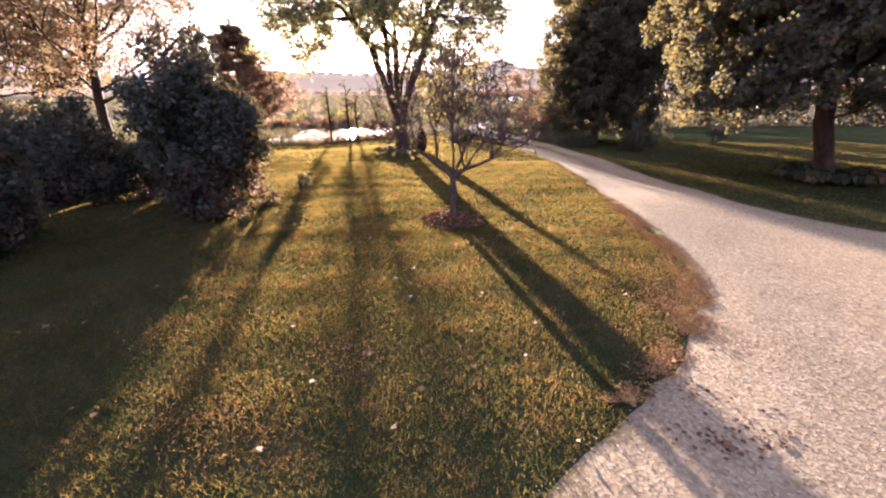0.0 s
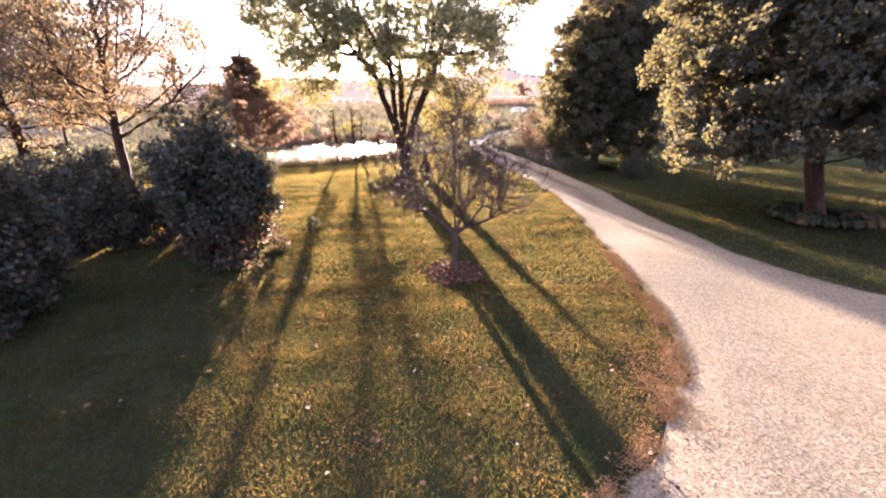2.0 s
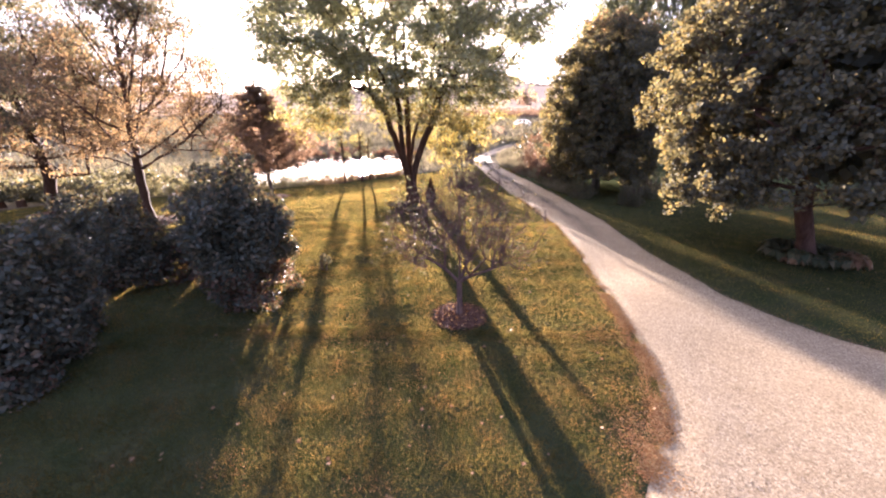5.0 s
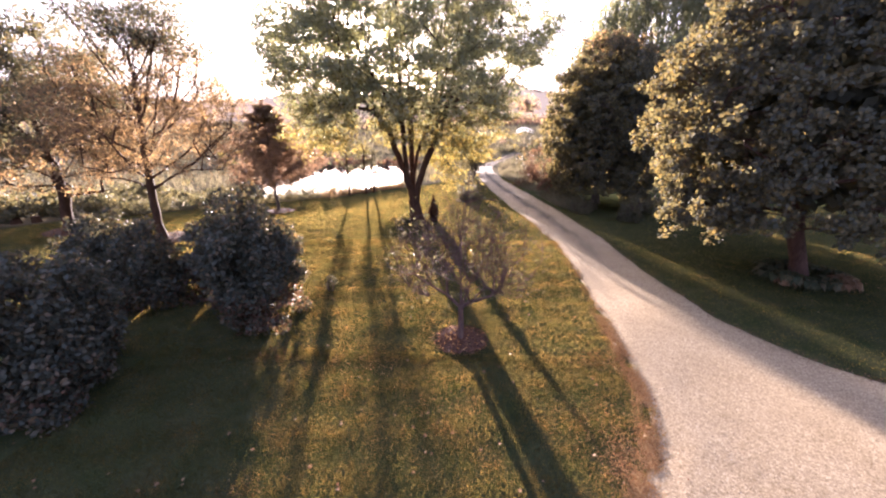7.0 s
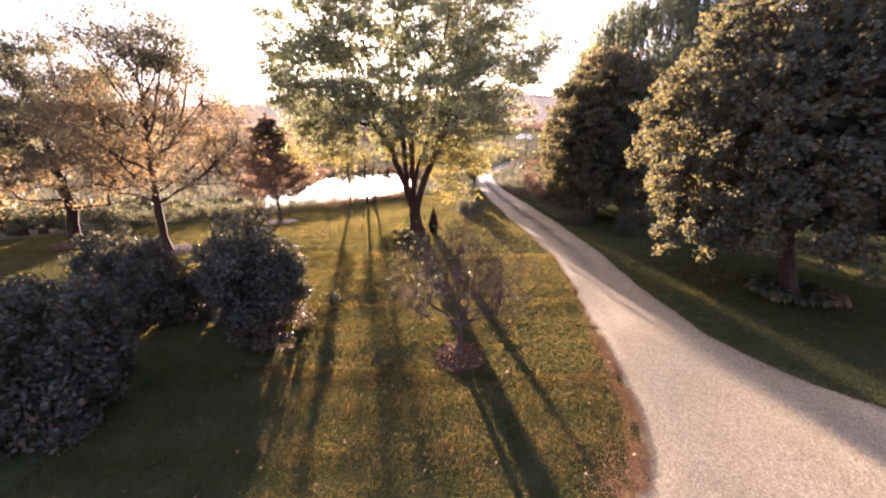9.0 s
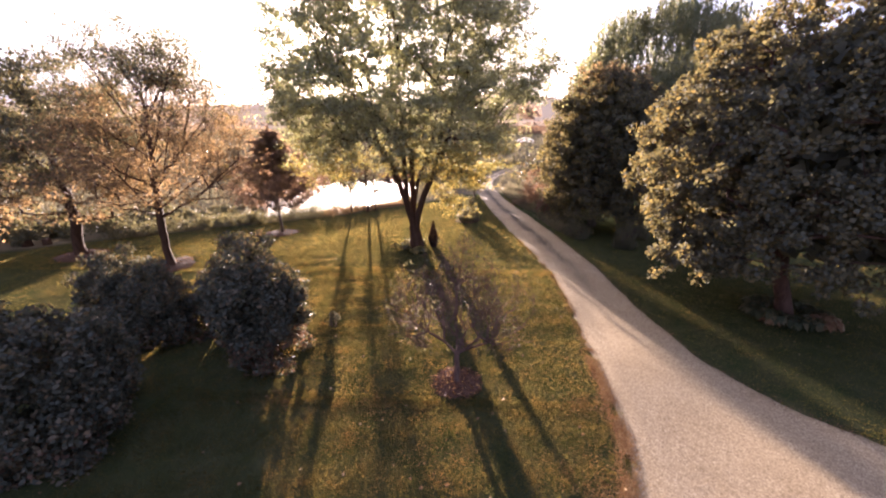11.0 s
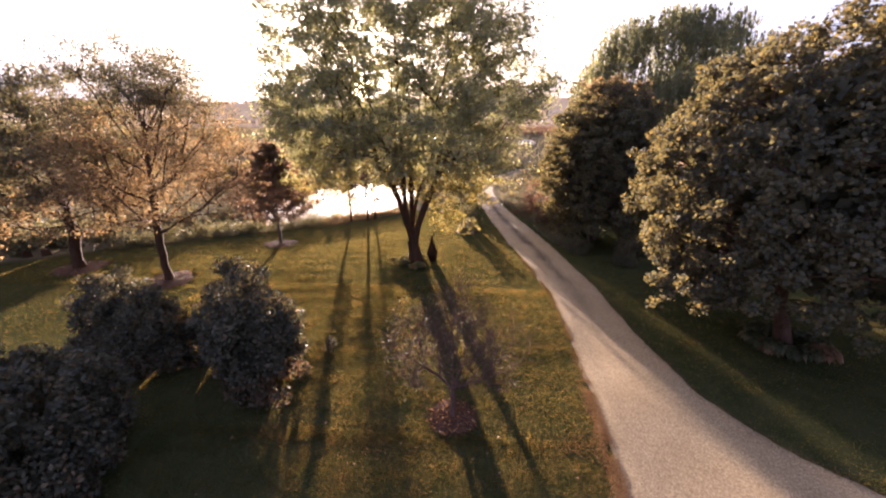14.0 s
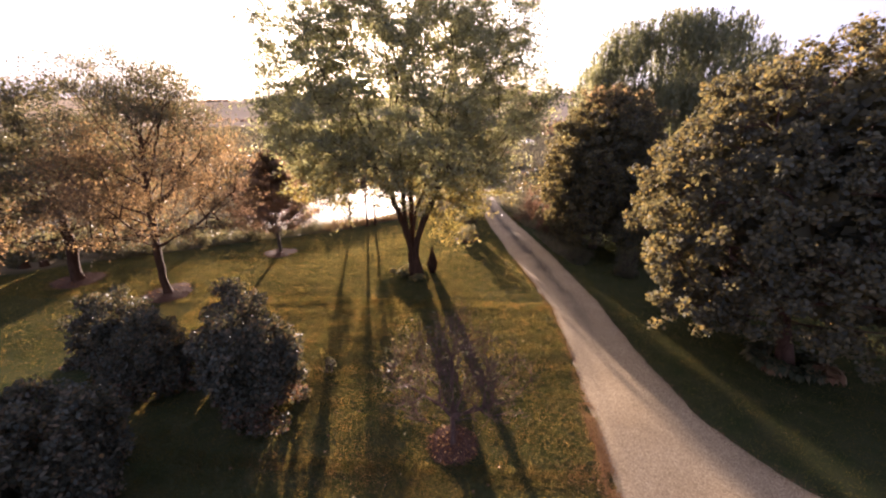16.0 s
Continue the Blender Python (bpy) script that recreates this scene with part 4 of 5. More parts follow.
# ---------------------------------------------------------------- beds
def mulch_bed(x, y, r, label, seed, chips=900):
    """A low heap of soil with bark chips on it."""
    rg = np.random.default_rng(seed)
    top = thing("mulch_bed", (x, y, 0), label, "mulch", "mulch rings under the trees")
    rings, sides, v = 7, 28, []
    wob = 1 + 0.08 * np.sin(np.arange(sides) * 3 * 2 * math.pi / sides + seed) + 0.05 * rg.normal(size=sides)
    for k in range(rings):
        f = k / (rings - 1)
        for m in range(sides):
            a = 2 * math.pi * m / sides
            px, py = r * f * wob[m] * math.cos(a), r * f * wob[m] * math.sin(a)
            v.append((px, py, float(land(x + px, y + py)) + (0.07 * (1 - f ** 2) + 0.012 * rg.random()) - 0.03 * (k == rings - 1)))
    i = np.arange(rings * sides).reshape(rings, sides)
    f = np.stack([i[:-1], np.roll(i[:-1], -1, 1), np.roll(i[1:], -1, 1), i[1:]], -1).reshape(-1, 4)
    part("soil", np_mesh("soil", np.array(v), f), SOIL, top, smooth=True)
    rr, a = r * 1.08 * np.sqrt(rg.random(chips)), rg.uniform(0, 2 * math.pi, chips)
    p = np.c_[rr * np.cos(a), rr * np.sin(a), np.zeros(chips)]
    p[:, 2] = land(x + p[:, 0], y + p[:, 1]) + 0.07 * np.clip(1 - (rr / r) ** 2, 0, 1) + 0.015
    tagged(part("bark_mulch", np_mesh("bark_mulch", *leaf_quads(p, 0.07, rg, 1.6, 0.4)), CHIPS, top), kind="stuff")
    n = chips // 14
    pick = p[rg.integers(0, chips, n)] + np.array([0, 0, 0.012])
    tagged(part("leaf_litter", np_mesh("leaf_litter", *leaf_quads(pick, 0.08, rg, 1.6, 0.75)), LITTER, top), kind="stuff")


mulch_bed(-0.05, 7.15, MULCH_R, "round bed of reddish bark mulch round the young tree", 71, 1500)
mulch_bed(-15.5, 15.9, 1.25, "round bed of dark mulch under the bronze tree", 72)
mulch_bed(-22.0, 17.2, 1.3, "round bed of dark mulch under the broad tree", 73)
mulch_bed(-13.0, 23.1, 1.2, "brown needle litter under the pine", 74, 500)
mulch_bed(0.2, 26.9, 1.0, "round bed of mulch under a low shrub", 75, 500)


def hosta(x, y, r, h, seed, mat, label):
    """A clump of broad arching leaves."""
    rg = np.random.default_rng(seed)
    top = thing("hosta_plant", base_at(x, y), label, "plant", "leafy plants round the trunks")
    n, v, f = 46, [], []
    for k in range(n):
        a, reach = rg.uniform(0, 2 * math.pi), r * rg.uniform(0.35, 1.0)
        out, side = np.array([math.cos(a), math.sin(a)]), np.array([-math.sin(a), math.cos(a)])
        w = r * rg.uniform(0.16, 0.28)
        prof = ((0.1, 0.25, 0.15), (0.4, 0.95, 0.8), (0.75, 0.85, 1.0), (1.0, 0.35, 0.05))
        b = len(v)
        for d, z, wide in prof:
            c = out * reach * d
            zz_ = h * z * rg.uniform(0.8, 1.1)
            v += [(*(c - side * w * wide), zz_ + 0.02), (*c, zz_ - 0.02), (*(c + side * w * wide), zz_ + 0.02)]
        for q in range(3):
            f += [(b + 3 * q, b + 3 * q + 1, b + 3 * q + 4, b + 3 * q + 3), (b + 3 * q + 1, b + 3 * q + 2, b + 3 * q + 5, b + 3 * q + 4)]
    tagged(part("leaves", np_mesh("leaves", np.array(v), np.array(f)), mat, top), kind="stuff")


rg = np.random.default_rng(80)
for k in range(13):
    a = 2 * math.pi * k / 13 + rg.uniform(-0.15, 0.15)
    hosta(12.0 + 1.0 * math.cos(a), 11.5 + 0.85 * math.sin(a), rg.uniform(0.42, 0.6), rg.uniform(0.36, 0.55), 81 + k, HOSTA, "dark green hosta clump round the maple trunk")
for x, y, r, h, seed in ((12.75, 10.75, 0.55, 0.5, 99), (12.45, 10.6, 0.45, 0.4, 98), (11.1, 10.9, 0.4, 0.3, 97)):
    hosta(x, y, r, h, seed, FALLEN, "withered tan hosta clump round the maple trunk")
for k in range(12):
    a, out = rg.uniform(0.5, 5.9), rg.uniform(0.65, 1.35)
    hosta(-2.78 + out * math.cos(a), 19.3 + out * 0.9 * math.sin(a), rg.uniform(0.3, 0.45), rg.uniform(0.25, 0.38), 101 + k, LEAF_GOLD if k % 3 else HOSTA, "yellow-green plant clump at the maple's foot")


# ---------------------------------------------------------------- grass, reeds, far growth
def on_lawn(x, y):
    creep = 0.12 + 0.16 * np.sin(x * 3.1 + y * 2.3) * np.sin(y * 5.7 + x)  # the turf's ragged edge
    ok = (~inside(x, y, DRIVE_RING) | (ring_distance(x, y, DRIVE_RING) < creep)) & ~inside(x, y, POND)
    ok &= np.hypot(x - MULCH_AT[0], y - MULCH_AT[1]) > MULCH_R * 0.97
    ok &= (np.hypot(x + 15.5, y - 15.9) > 1.15) & (np.hypot(x + 22.0, y - 17.2) > 1.2) & (y < lawn_end(x) + 0.5 * np.sin(x * 1.9))
    return ok


def blades(name, label, area, count, height, width, mat, seed, lean=0.5, keep=None, category="grass"):
    """Upright three-cornered blades, rooted in the ground."""
    rg = np.random.default_rng(seed)
    x, y = rg.uniform(area[0], area[1], count), rg.uniform(area[2], area[3], count)
    ok = on_lawn(x, y) if keep is None else keep(x, y)
    x, y = x[ok], y[ok]
    n = len(x)
    z = land(x, y)
    lump = 0.5 + 0.5 * np.sin(x * 2.3 + 1.7 * np.sin(y * 1.1)) * np.sin(y * 2.9 + 1.2 * np.sin(x * 1.9))
    tuft = 0.5 + 0.5 * np.sin(x * 13 + 2.1 * np.sin(y * 7.3)) * np.sin(y * 17 + 1.6 * np.sin(x * 9.1))
    h = height * (0.65 + 0.25 * lump + 0.1 * tuft) * rg.uniform(0.5, 1.25, n)
    if keep is None:  # mower rows
        h *= 1 + 0.15 * np.sin(2 * math.pi * (y - 0.12 * x + 0.15 * np.sin(x * 0.5)) / 1.25)
    a = rg.uniform(0, 2 * math.pi, n)
    w = width * rg.uniform(0.6, 1.3, n)
    tip = rg.normal(size=(n, 2)) * (h * lean)[:, None]
    v = np.stack([np.c_[x - np.cos(a) * w, y - np.sin(a) * w, z - 0.01], np.c_[x + np.cos(a) * w, y + np.sin(a) * w, z - 0.01], np.c_[x + tip[:, 0], y + tip[:, 1], z + h]], 1)
    ob = part(name, np_mesh(name, v.reshape(-1, 3), np.arange(3 * n).reshape(n, 3)), mat)
    return tagged(ob, label, category, kind="stuff")


for area, count, height, width, seed in (((-8, 4.6, 0.2, 6.5), 265000, 0.046, 0.0049, 201), ((-13, 4.8, 6.0, 16), 235000, 0.046, 0.009, 202), ((-30, 4.8, 15, 38), 280000, 0.05, 0.0135, 203),
                                         ((6, 24, 5, 24), 96000, 0.045, 0.012, 204), ((-30, -8, 2, 17), 84000, 0.05, 0.0095, 205), ((8, 22, 1, 6), 24000, 0.05, 0.012, 209), ((-17, 1, -9, 0.3), 42000, 0.05, 0.014, 208), ((-30, -8, -9, 2), 16000, 0.05, 0.02, 210)):
    blades("lawn_grass", "short mown lawn grass with dry tips", area, count, height, width, GRASS, seed, 0.95)


def weeds_at(x, y):
    right = np.interp(y, [d[1][1] for d in DRIVE[7:17]], [d[1][0] for d in DRIVE[7:17]])
    return (x > right + 0.3) & (x < right + 2.6) & (np.sin(x * 2.1 + y * 1.3) > -0.6)


def crown_of_drive(x, y):
    l = np.interp(y, [d[0][1] for d in DRIVE[8:17]], [d[0][0] for d in DRIVE[8:17]])
    r = np.interp(y, [d[1][1] for d in DRIVE[8:17]], [d[1][0] for d in DRIVE[8:17]])
    f = (x - l) / (r - l)
    return (np.abs(f - 0.5) < 0.12 * smooth(13, 22, y) * (0.7 + 0.3 * np.sin(y * 3.1 + x))) & (np.sin(x * 9 + y * 4.7) + np.sin(y * 1.9) > -0.8)


blades("drive_grass", "thin worn grass between the wheel tracks", (1.2, 7, 15, 45), 60000, 0.07, 0.012, GRASS, 207, 0.9, crown_of_drive)
blades("roadside_weeds", "rank brown weeds along the drive", (3.5, 9.5, 22.5, 42), 26000, 0.75, 0.014, REED, 206, 0.35, weeds_at, "weeds")


def by_pond(x, y):
    d = ring_distance(x, y, POND)
    return (d < 1.3) & ~inside(x, y, POND) & (np.sin(x * 1.7 + y) + np.sin(y * 0.9) > -0.9) & (y > lawn_end(x) + 0.4)


def far_bank(x, y):
    return by_pond(x, y) & (y > lawn_end(x) + 4.5)


def near_bank(x, y):
    return by_pond(x, y) & (y < lawn_end(x) + 4.5)


blades("pond_reeds", "tall dry grasses round the pond", (-25, -3, 26, 57), 70000, 0.8, 0.016, REED, 211, 0.25, far_bank)
blades("pond_reeds", "short dry grasses on the pond bank", (-25, -3, 24, 45), 60000, 0.36, 0.014, REED, 215, 0.35, near_bank)


def meadow_at(x, y):
    return ~inside(x, y, DRIVE_RING) & ~inside(x, y, POND) & (y > lawn_end(x) + 1.2 + 0.8 * np.sin(x * 0.7)) & (ring_distance(x, y, DRIVE_RING) > 0.6)


blades("meadow_grass", "tall tan meadow grass beyond the lawn", (-60, 40, 26, 75), 50000, 0.9, 0.035, REED, 212, 0.3, meadow_at)
blades("meadow_grass", "tall tan meadow grass beyond the lawn", (-120, 90, 70, 190), 42000, 1.2, 0.12, REED, 213, 0.3, meadow_at)


def crop_at(x, y):
    return (np.hypot(x, y) > 148) & (np.hypot(x, y) < 186 + 6 * np.sin(x * 0.05))


blades("corn_field", "standing brown corn between pale fields", (-20, 150, 90, 190), 60000, 2.0, 0.2, CORN, 214, 0.2, crop_at, "crop")


def clump_stuff(name, label, places, size, leaves, leaf, mat, seed, category):
    """Far bushes and trees: heaps of leaf clumps with an uneven outline."""
    rg = np.random.default_rng(seed)
    spots = []
    for (x, y), s in zip(places, size):
        z = float(land(x, y))
        lobes = np.c_[rg.normal(size=(9, 2)) * 0.3 * s, rg.uniform(0.0, 0.8, 9) * s] + np.array([x, y, z])
        p = lobes[rg.integers(0, 9, leaves)] + unit(rg.normal(size=(leaves, 3))) * s * 0.24 * rg.random((leaves, 1)) ** 0.4
        p[:, 2] = np.maximum(p[:, 2], z)
        spots.append(p)
    ob = part(name, np_mesh(name, *leaf_quads(np.concatenate(spots), leaf, rg, 0.3, 0.7)), mat)
    return tagged(ob, label, category, kind="stuff")


rg = np.random.default_rng(300)
n = 46
hx = np.linspace(-75, -25.5, n) + rg.normal(size=n)
hedge = np.c_[hx, lawn_end(hx) + 1.8 + np.abs(rg.normal(size=n)) * 1.6]
clump_stuff("hedgerow", "ragged dark hedge at the lawn's far edge", hedge, rg.uniform(1.0, 1.9, n), 420, 0.22, LEAF_OLIVE, 301, "hedge")
n = 110
px = rg.uniform(-52, -16, n)
brush = np.c_[px, lawn_end(px) + rg.uniform(3.5, 10.0, n)]
brush = brush[~inside(brush[:, 0], brush[:, 1], POND)]
clump_stuff("brush", "dark low brush between the lawn and the meadow", brush, np.where(brush[:, 0] > -25, 0.95, 1.8) * rg.uniform(0.7, 1.15, len(brush)), 170, 0.25, LEAF_OLIVE, 310, "brush")
n = 60
scrub = np.c_[rg.uniform(-45, 6, n), rg.uniform(52, 95, n)]
clump_stuff("scrub", "tan and gold scrub beyond the pond", scrub, rg.uniform(0.8, 2.0, n), 260, 0.2, LEAF_GOLD, 302, "scrub")
n = 40
scrub = np.c_[rg.uniform(-60, 60, n), rg.uniform(60, 150, n)]
clump_stuff("scrub", "dull brown scrub in the meadow", scrub, rg.uniform(1.0, 2.6, n), 200, 0.3, WOODS, 303, "scrub")
n = 105
right_hedge = np.c_[rg.uniform(8, 85, n), rg.uniform(38, 48, n)]
clump_stuff("hedgerow", "dull brush at the far side of the lawn", right_hedge, rg.uniform(2.6, 4.8, n), 260, 0.36, LEAF_SHRUB, 308, "hedge")
n = 170
bx = np.linspace(-24, -6.0, n) + rg.normal(size=n) * 0.2
bank = np.c_[bx, lawn_end(bx) + 0.8 + rg.normal(size=n) * 0.25]
tall = np.interp(bx, (-24, -13, -10.5, -9, -6), (1.15, 1.15, 0.9, 0.5, 0.5)) * rg.uniform(0.6, 1.3, n)
clump_stuff("bank_scrub", "dull olive shrubs along the pond bank", bank[bx < -12.5], tall[bx < -12.5], 150, 0.1, LEAF_OLIVE, 304, "shrub")
clump_stuff("bank_scrub", "low brown scrub along the pond bank", bank[bx >= -12.5], tall[bx >= -12.5], 150, 0.09, LEAF_BRONZE, 311, "shrub")
n = 46
along = rg.uniform(0, 1, n)
shore = np.c_[np.interp(along, (0, 0.35, 0.7, 1), (-24.2, -23, -16, -7)), np.interp(along, (0, 0.35, 0.7, 1), (36, 50, 56, 54))] + rg.normal(size=(n, 2)) * 0.5
clump_stuff("shore_scrub", "dark brush along the pond's far shore", shore, rg.uniform(0.9, 1.9, n), 260, 0.2, LEAF_RUST, 309, "scrub")
n = 900
az = np.radians(rg.uniform(-75, 62, n))
rr = rg.uniform(800, 890, n)
ridge = np.c_[rr * np.sin(az), rr * np.cos(az)]
clump_stuff("far_woods", "hazy woods along the hill crest", ridge, rg.uniform(3, 5.5, n), 26, 3.4, WOODS, 305, "woods")
n = 170
line = np.c_[np.linspace(-170, 150, n), np.full(n, 235) + rg.normal(size=n) * 3]
clump_stuff("field_hedge", "low brown hedge between the fields", line, rg.uniform(1.3, 2.2, n), 70, 0.6, WOODS, 306, "hedge")
clump_stuff("field_tree", "lone bronze tree far out in the fields", [(42.0, 300.0), (44.5, 302.0), (46.5, 299.0)], [13, 11, 9], 500, 1.3, WOODS, 307, "tree")


def footbridge(x, y, turn, span, high, label):
    """An arched footbridge: a bowed deck, and on each side a bowed rail on posts."""
    top = thing("footbridge", base_at(x, y), label, "bridge")
    top.rotation_euler = (0, 0, radians(turn))
    u = np.linspace(-1, 1, 17)
    arch = high * (1 - u * u)

    def bowed(name, side, lift, half_w, half_t, mat):
        ring = [(-half_w, -half_t), (half_w, -half_t), (half_w, half_t), (-half_w, half_t)]
        v = np.array([(px * span / 2, side + a, pz + lift + b) for px, pz in zip(u, arch) for a, b in ring])
        i = np.arange(len(v)).reshape(-1, 4)
        f = np.stack([i[:-1], np.roll(i[:-1], -1, 1), np.roll(i[1:], -1, 1), i[1:]], -1).reshape(-1, 4)
        part(name, np_mesh(name, v, np.concatenate([f, i[:1], i[-1:, ::-1]])), mat, top)

    bowed("deck", 0.0, 0.12, 0.6, 0.06, WHITE)
    for side in (-0.6, 0.6):
        bowed("handrail", side, 0.95, 0.06, 0.07, WHITE)
        for k in range(0, 17, 4):
            bm = bmesh.new()
            bmesh.ops.create_cube(bm, size=1.0, matrix=Matrix.Translation((u[k] * span / 2, side, arch[k] + 0.5)) @ Matrix.Diagonal((0.1, 0.1, 0.9, 1)))
            part("post", bm, WHITE, top)


footbridge(16.4, 111.0, 8, 4.4, 0.75, "small white arched footbridge far off in the meadow")


def stump(x, y, r, h, seed):
    """A sawn stump with a flared foot."""
    rg = np.random.default_rng(seed)
    bm = bmesh.new()
    rings = []
    for z, f in ((-0.05, 1.35), (0.08, 1.1), (h * 0.6, 1.0), (h, 0.95)):
        rings.append([bm.verts.new((r * f * (1 + 0.06 * math.sin(3 * a + seed)) * math.cos(a), r * f * (1 + 0.06 * math.sin(3 * a + seed)) * math.sin(a), z + (0.02 * rg.random() if z == h else 0))) for a in np.linspace(0, 2 * math.pi, 14, endpoint=False)])
    for lo, hi in zip(rings[:-1], rings[1:]):
        for k in range(14):
            bm.faces.new((lo[k], lo[(k + 1) % 14], hi[(k + 1) % 14], hi[k]))
    bm.faces.new(rings[-1])
    ob = part("tree_stump", bm, BARK_DARK)
    ob.location = base_at(x, y)
    tagged(ob, "dark low tree stump at the lawn's far edge", "stump", "stumps at the lawn's edge")


stump(-27.6, 19.0, 0.24, 0.4, 1)
stump(-26.7, 19.4, 0.22, 0.42, 2)


# ---------------------------------------------------------------- litter and stones
def edge_point(rg, n, lo, hi, side=0, scatter=0.2):
    """Places along the drive's left (0) or right (1) edge between two depths."""
    pts = np.array([d[side] for d in DRIVE], float)
    y = rg.uniform(lo, hi, n)
    x = np.interp(y, pts[:17, 1], pts[:17, 0])
    return np.c_[x + rg.normal(size=n) * scatter, y]


rg = np.random.default_rng(400)
p = np.concatenate([edge_point(rg, 24000, 1.6, 9.0, 0, 0.11) + np.array([-0.02, 0]), edge_point(rg, 8000, 8.0, 22.0, 0, 0.1)])
bulge = np.c_[2.9 + rg.normal(size=3000) * 0.22, 3.2 + rg.normal(size=3000) * 0.42]  # a wider drift where the edge bends
p = np.concatenate([p, bulge])
p = p[np.sin(p[:, 1] * 5.1 + 2.0 * np.sin(p[:, 0] * 4.3)) + np.sin(p[:, 1] * 2.3 + p[:, 0] * 7.0) + rg.normal(size=len(p)) * 0.5 > -1.05]
z = land(p[:, 0], p[:, 1]) + 0.03 + 0.02 * rg.random(len(p))
tagged(part("leaf_litter", np_mesh("leaf_litter", *leaf_quads(np.c_[p, z - 0.014], 0.024, rg, 7.0, 0.6)), LITTER), "russet dead leaves and clippings along the drive edge", "leaf litter", kind="stuff")
heaps = ((-2.0, 1.35, 0.28, 500), (-1.2, 2.3, 0.25, 220), (-2.6, 6.2, 0.4, 420), (-1.9, 6.0, 0.3, 220), (-3.4, 2.6, 0.25, 160), (2.9, 4.2, 0.5, 900), (-0.6, 4.6, 0.6, 300), (3.3, 6.4, 0.35, 700), (-4.8, 6.2, 0.5, 500))
p = np.concatenate([np.c_[rg.normal(size=n) * r + x, rg.normal(size=n) * r * 0.8 + y] for x, y, r, n in heaps])
z = land(p[:, 0], p[:, 1]) + 0.012 + 0.012 * rg.random(len(p))
tagged(part("thatch", np_mesh("thatch", *leaf_quads(np.c_[p, z], 0.035, rg, 0.9, 0.4)), LITTER), "thin patches of dead reddish thatch in the lawn", "thatch", kind="stuff")
n = 650
x, y = rg.uniform(-12, 20, n), rg.uniform(1, 22, n)
ok = ~inside(x, y, DRIVE_RING)
x, y = x[ok], y[ok]
z = land(x, y) + 0.045
tagged(part("scattered_leaves", np_mesh("scattered_leaves", *leaf_quads(np.c_[x, y, z], 0.06, rg, 3.0, 0.8)), FALLEN), "small fallen leaves strewn over the lawn", "leaves", kind="stuff")


def leaf_shape(size):
    """A curled maple leaf with five lobes and a stalk."""
    bm = bmesh.new()
    ring = []
    for k in range(10):
        a = math.pi / 2 + 2 * math.pi * k / 10
        r = size * (0.5 if k % 2 == 0 else 0.27) * (0.75 if k in (4, 6) else 1)
        ring.append(bm.verts.new((r * math.cos(a), r * math.sin(a), 0.35 * r * abs(math.cos(a)) + 0.006)))
    mid = bm.verts.new((0, 0, 0.004))
    for k in range(10):
        bm.faces.new((mid, ring[k], ring[(k + 1) % 10]))
    a, b, c = bm.verts.new((-0.003, -size * 0.2, 0.006)), bm.verts.new((0.003, -size * 0.2, 0.006)), bm.verts.new((0, -size * 0.75, 0.014))
    bm.faces.new((a, b, c))
    return bm


first = part("fallen_leaf", leaf_shape(0.10), FALLEN)
tagged(first, "curled tan fallen leaf lying on the grass", "leaf", "fallen leaves on the lawn")
spots = [(0.37, 3.56), (0.71, 3.71), (-0.49, 3.44), (0.95, 2.82), (1.35, 3.0), (1.9, 1.9), (2.2, 2.15), (-0.3, 1.7), (-1.9, 2.7), (2.1, 1.15), (2.9, 2.6), (8.1, 9.75), (-0.9, 2.2), (1.55, 1.55)]
spots += [(float(a), float(b)) for a, b in zip(rg.uniform(-8, 4, 46), rg.uniform(1.5, 14, 46)) if not inside(np.array([a]), np.array([b]), DRIVE_RING)[0]]
spots += [(float(a), float(b)) for a, b in zip(rg.uniform(8.4, 15, 24), rg.uniform(8, 15, 24))]
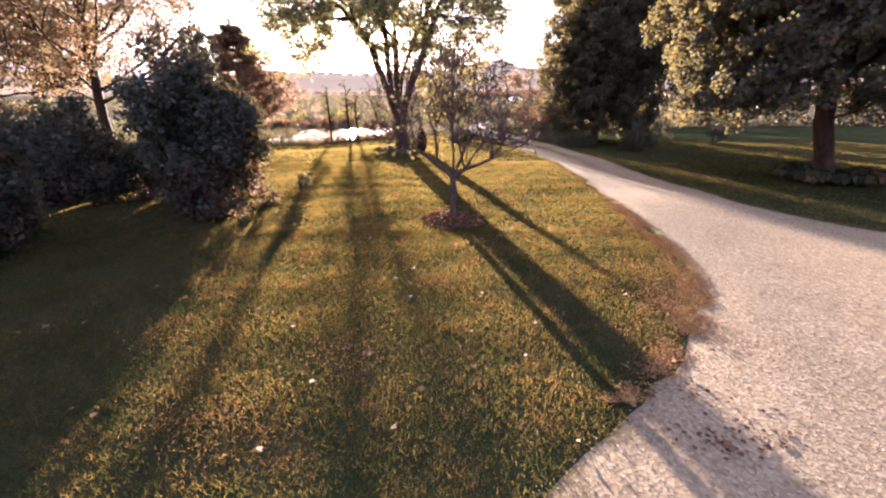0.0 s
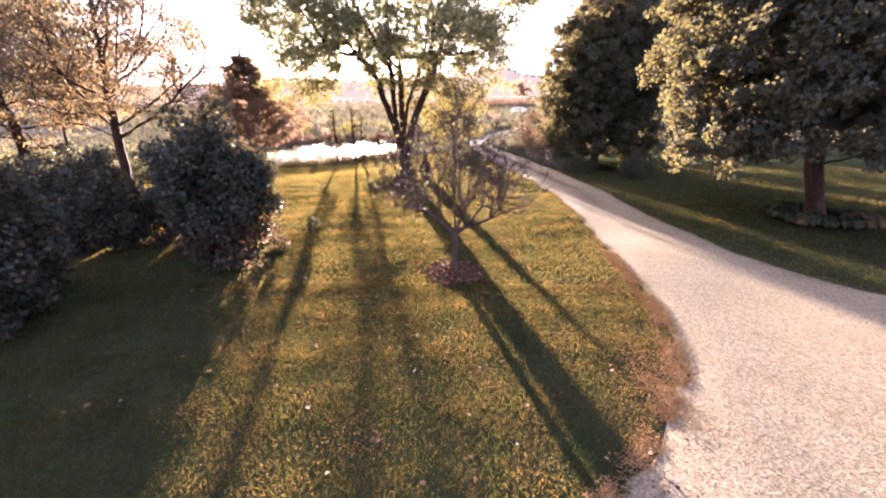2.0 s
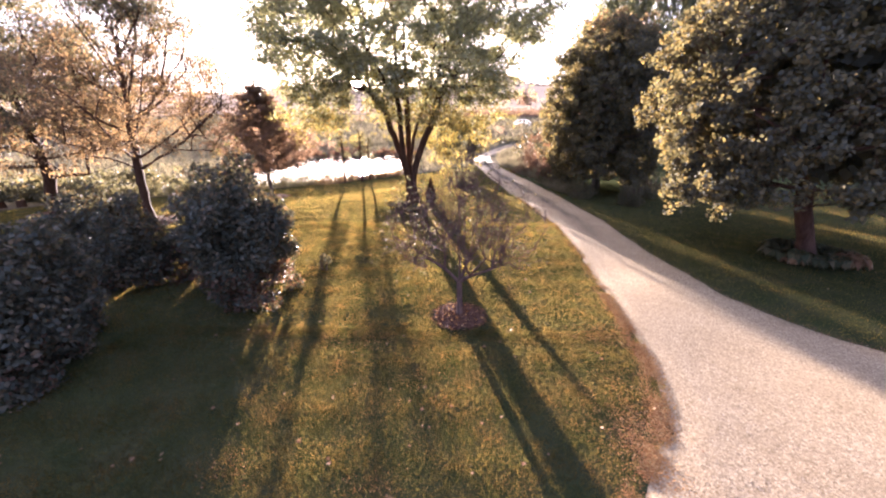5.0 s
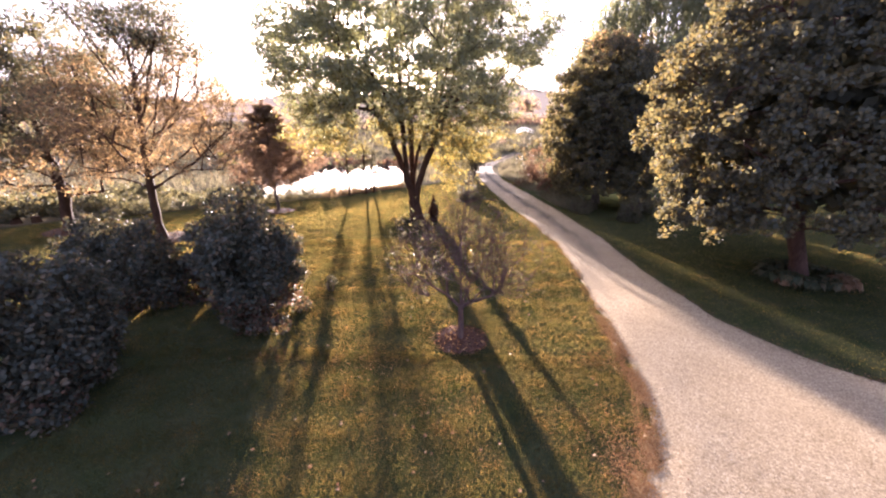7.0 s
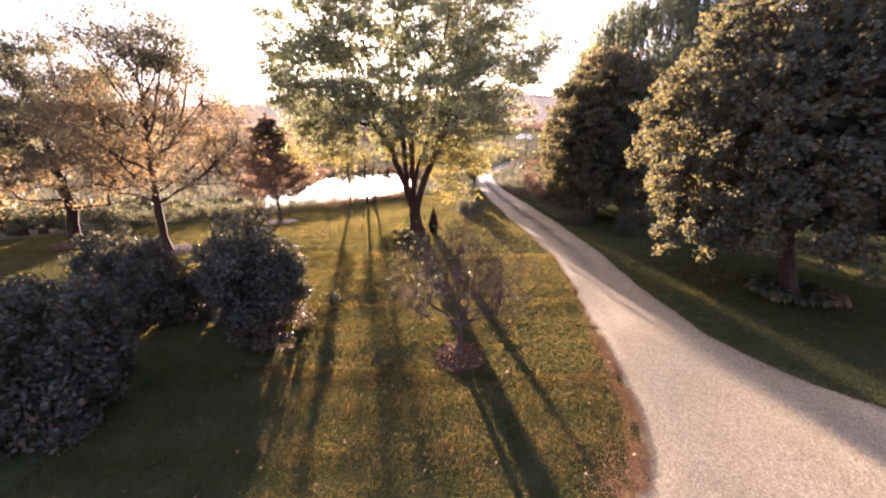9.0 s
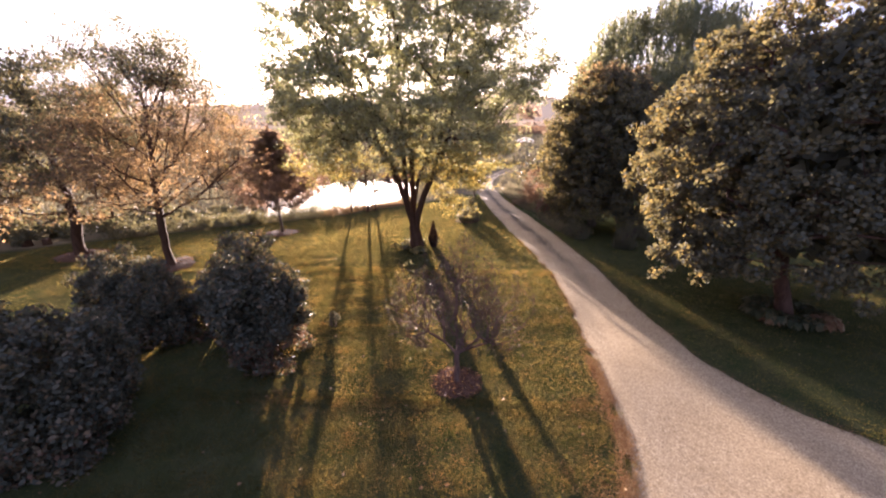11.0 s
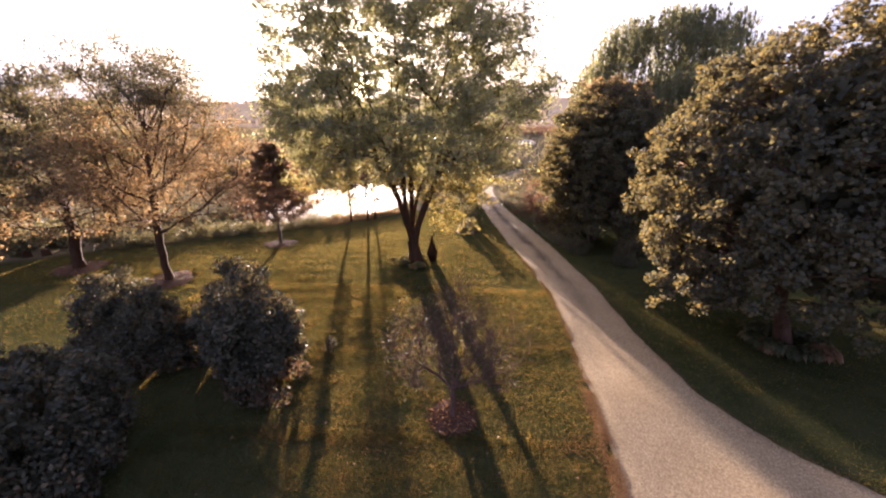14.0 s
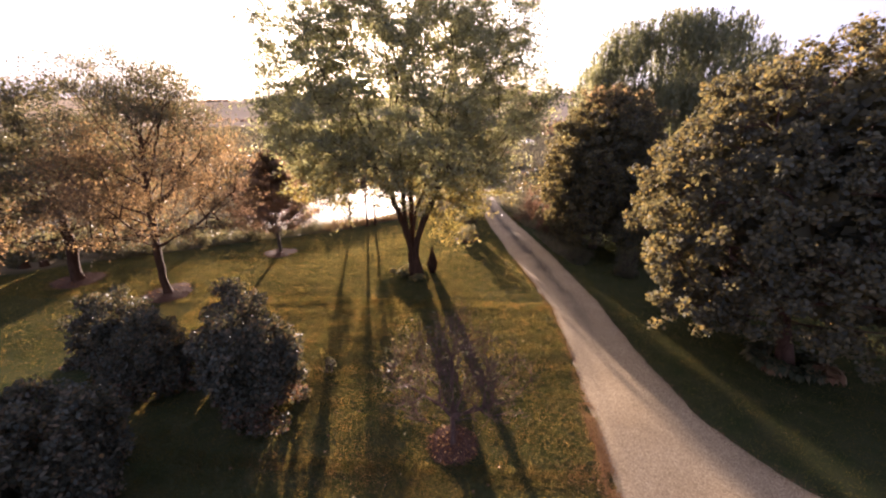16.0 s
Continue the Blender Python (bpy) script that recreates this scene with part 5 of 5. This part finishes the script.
for k, (x, y) in enumerate(spots):
    m = pose(x, y, float(land(x, y)) + 0.045, rg.uniform(-12, 12), rg.uniform(-12, 12), rg.uniform(0, 360)) @ Matrix.Scale(rg.uniform(0.6, 1.15), 4)
    if k == 0:
        first.matrix_world = m
    else:
        ob = copy_thing(first, m)
        ob.matrix_world = m

p = np.concatenate([edge_point(rg, 1100, 4.6, 26.0, 1, 0.13) - np.array([0.08, 0]), edge_point(rg, 60, 2.0, 40.0, 0, 0.3) + np.array([0.5, 0])])
for x, y, r, k in ((2.06, 1.2, 0.16, 46), (2.13, 1.7, 0.14, 14), (2.5, 1.22, 0.16, 24), (2.3, 1.5, 0.3, 16)):
    p = np.concatenate([p, np.c_[x + rg.normal(size=k) * r, y + rg.normal(size=k) * r * 0.5]])
z = land(p[:, 0], p[:, 1]) + 0.045
tagged(part("drive_debris", np_mesh("drive_debris", *leaf_quads(np.c_[p, z - 0.012], 0.045, rg, 8.0, 0.7)), CHIPS), "dark crumbled leaves and clods along the drive", "debris", kind="stuff")
n = 22000
x, y = rg.uniform(0, 12, n), 0.6 + 14 * rg.random(n) ** 1.5
ok = inside(x, y, DRIVE_RING)
x, y = x[ok], y[ok]
n = len(x)
s = rg.uniform(0.0035, 0.008, n) * np.where(rg.random(n) < 0.08, 2.0, 1.0)
tet = unit(np.array([(1, 0, -0.4), (-0.5, 0.87, -0.4), (-0.5, -0.87, -0.4), (0.1, 0.05, 0.9)]))
turn = rg.uniform(0, 2 * math.pi, n)
c, sn = np.cos(turn), np.sin(turn)
v = tet[None] * s[:, None, None] * rg.uniform(0.7, 1.3, (n, 4, 1))
v = np.stack([v[..., 0] * c[:, None] - v[..., 1] * sn[:, None], v[..., 0] * sn[:, None] + v[..., 1] * c[:, None], v[..., 2] * 0.8], -1)
v += np.stack([x, y, land(x, y) + 0.0295], -1)[:, None]
f = (np.arange(n)[:, None, None] * 4 + np.array([(0, 1, 3), (1, 2, 3), (2, 0, 3)])[None]).reshape(-1, 3)
tagged(part("gravel", np_mesh("gravel", v.reshape(-1, 3), f), STONE), "loose crushed limestone on the driveway", "gravel", kind="stuff")
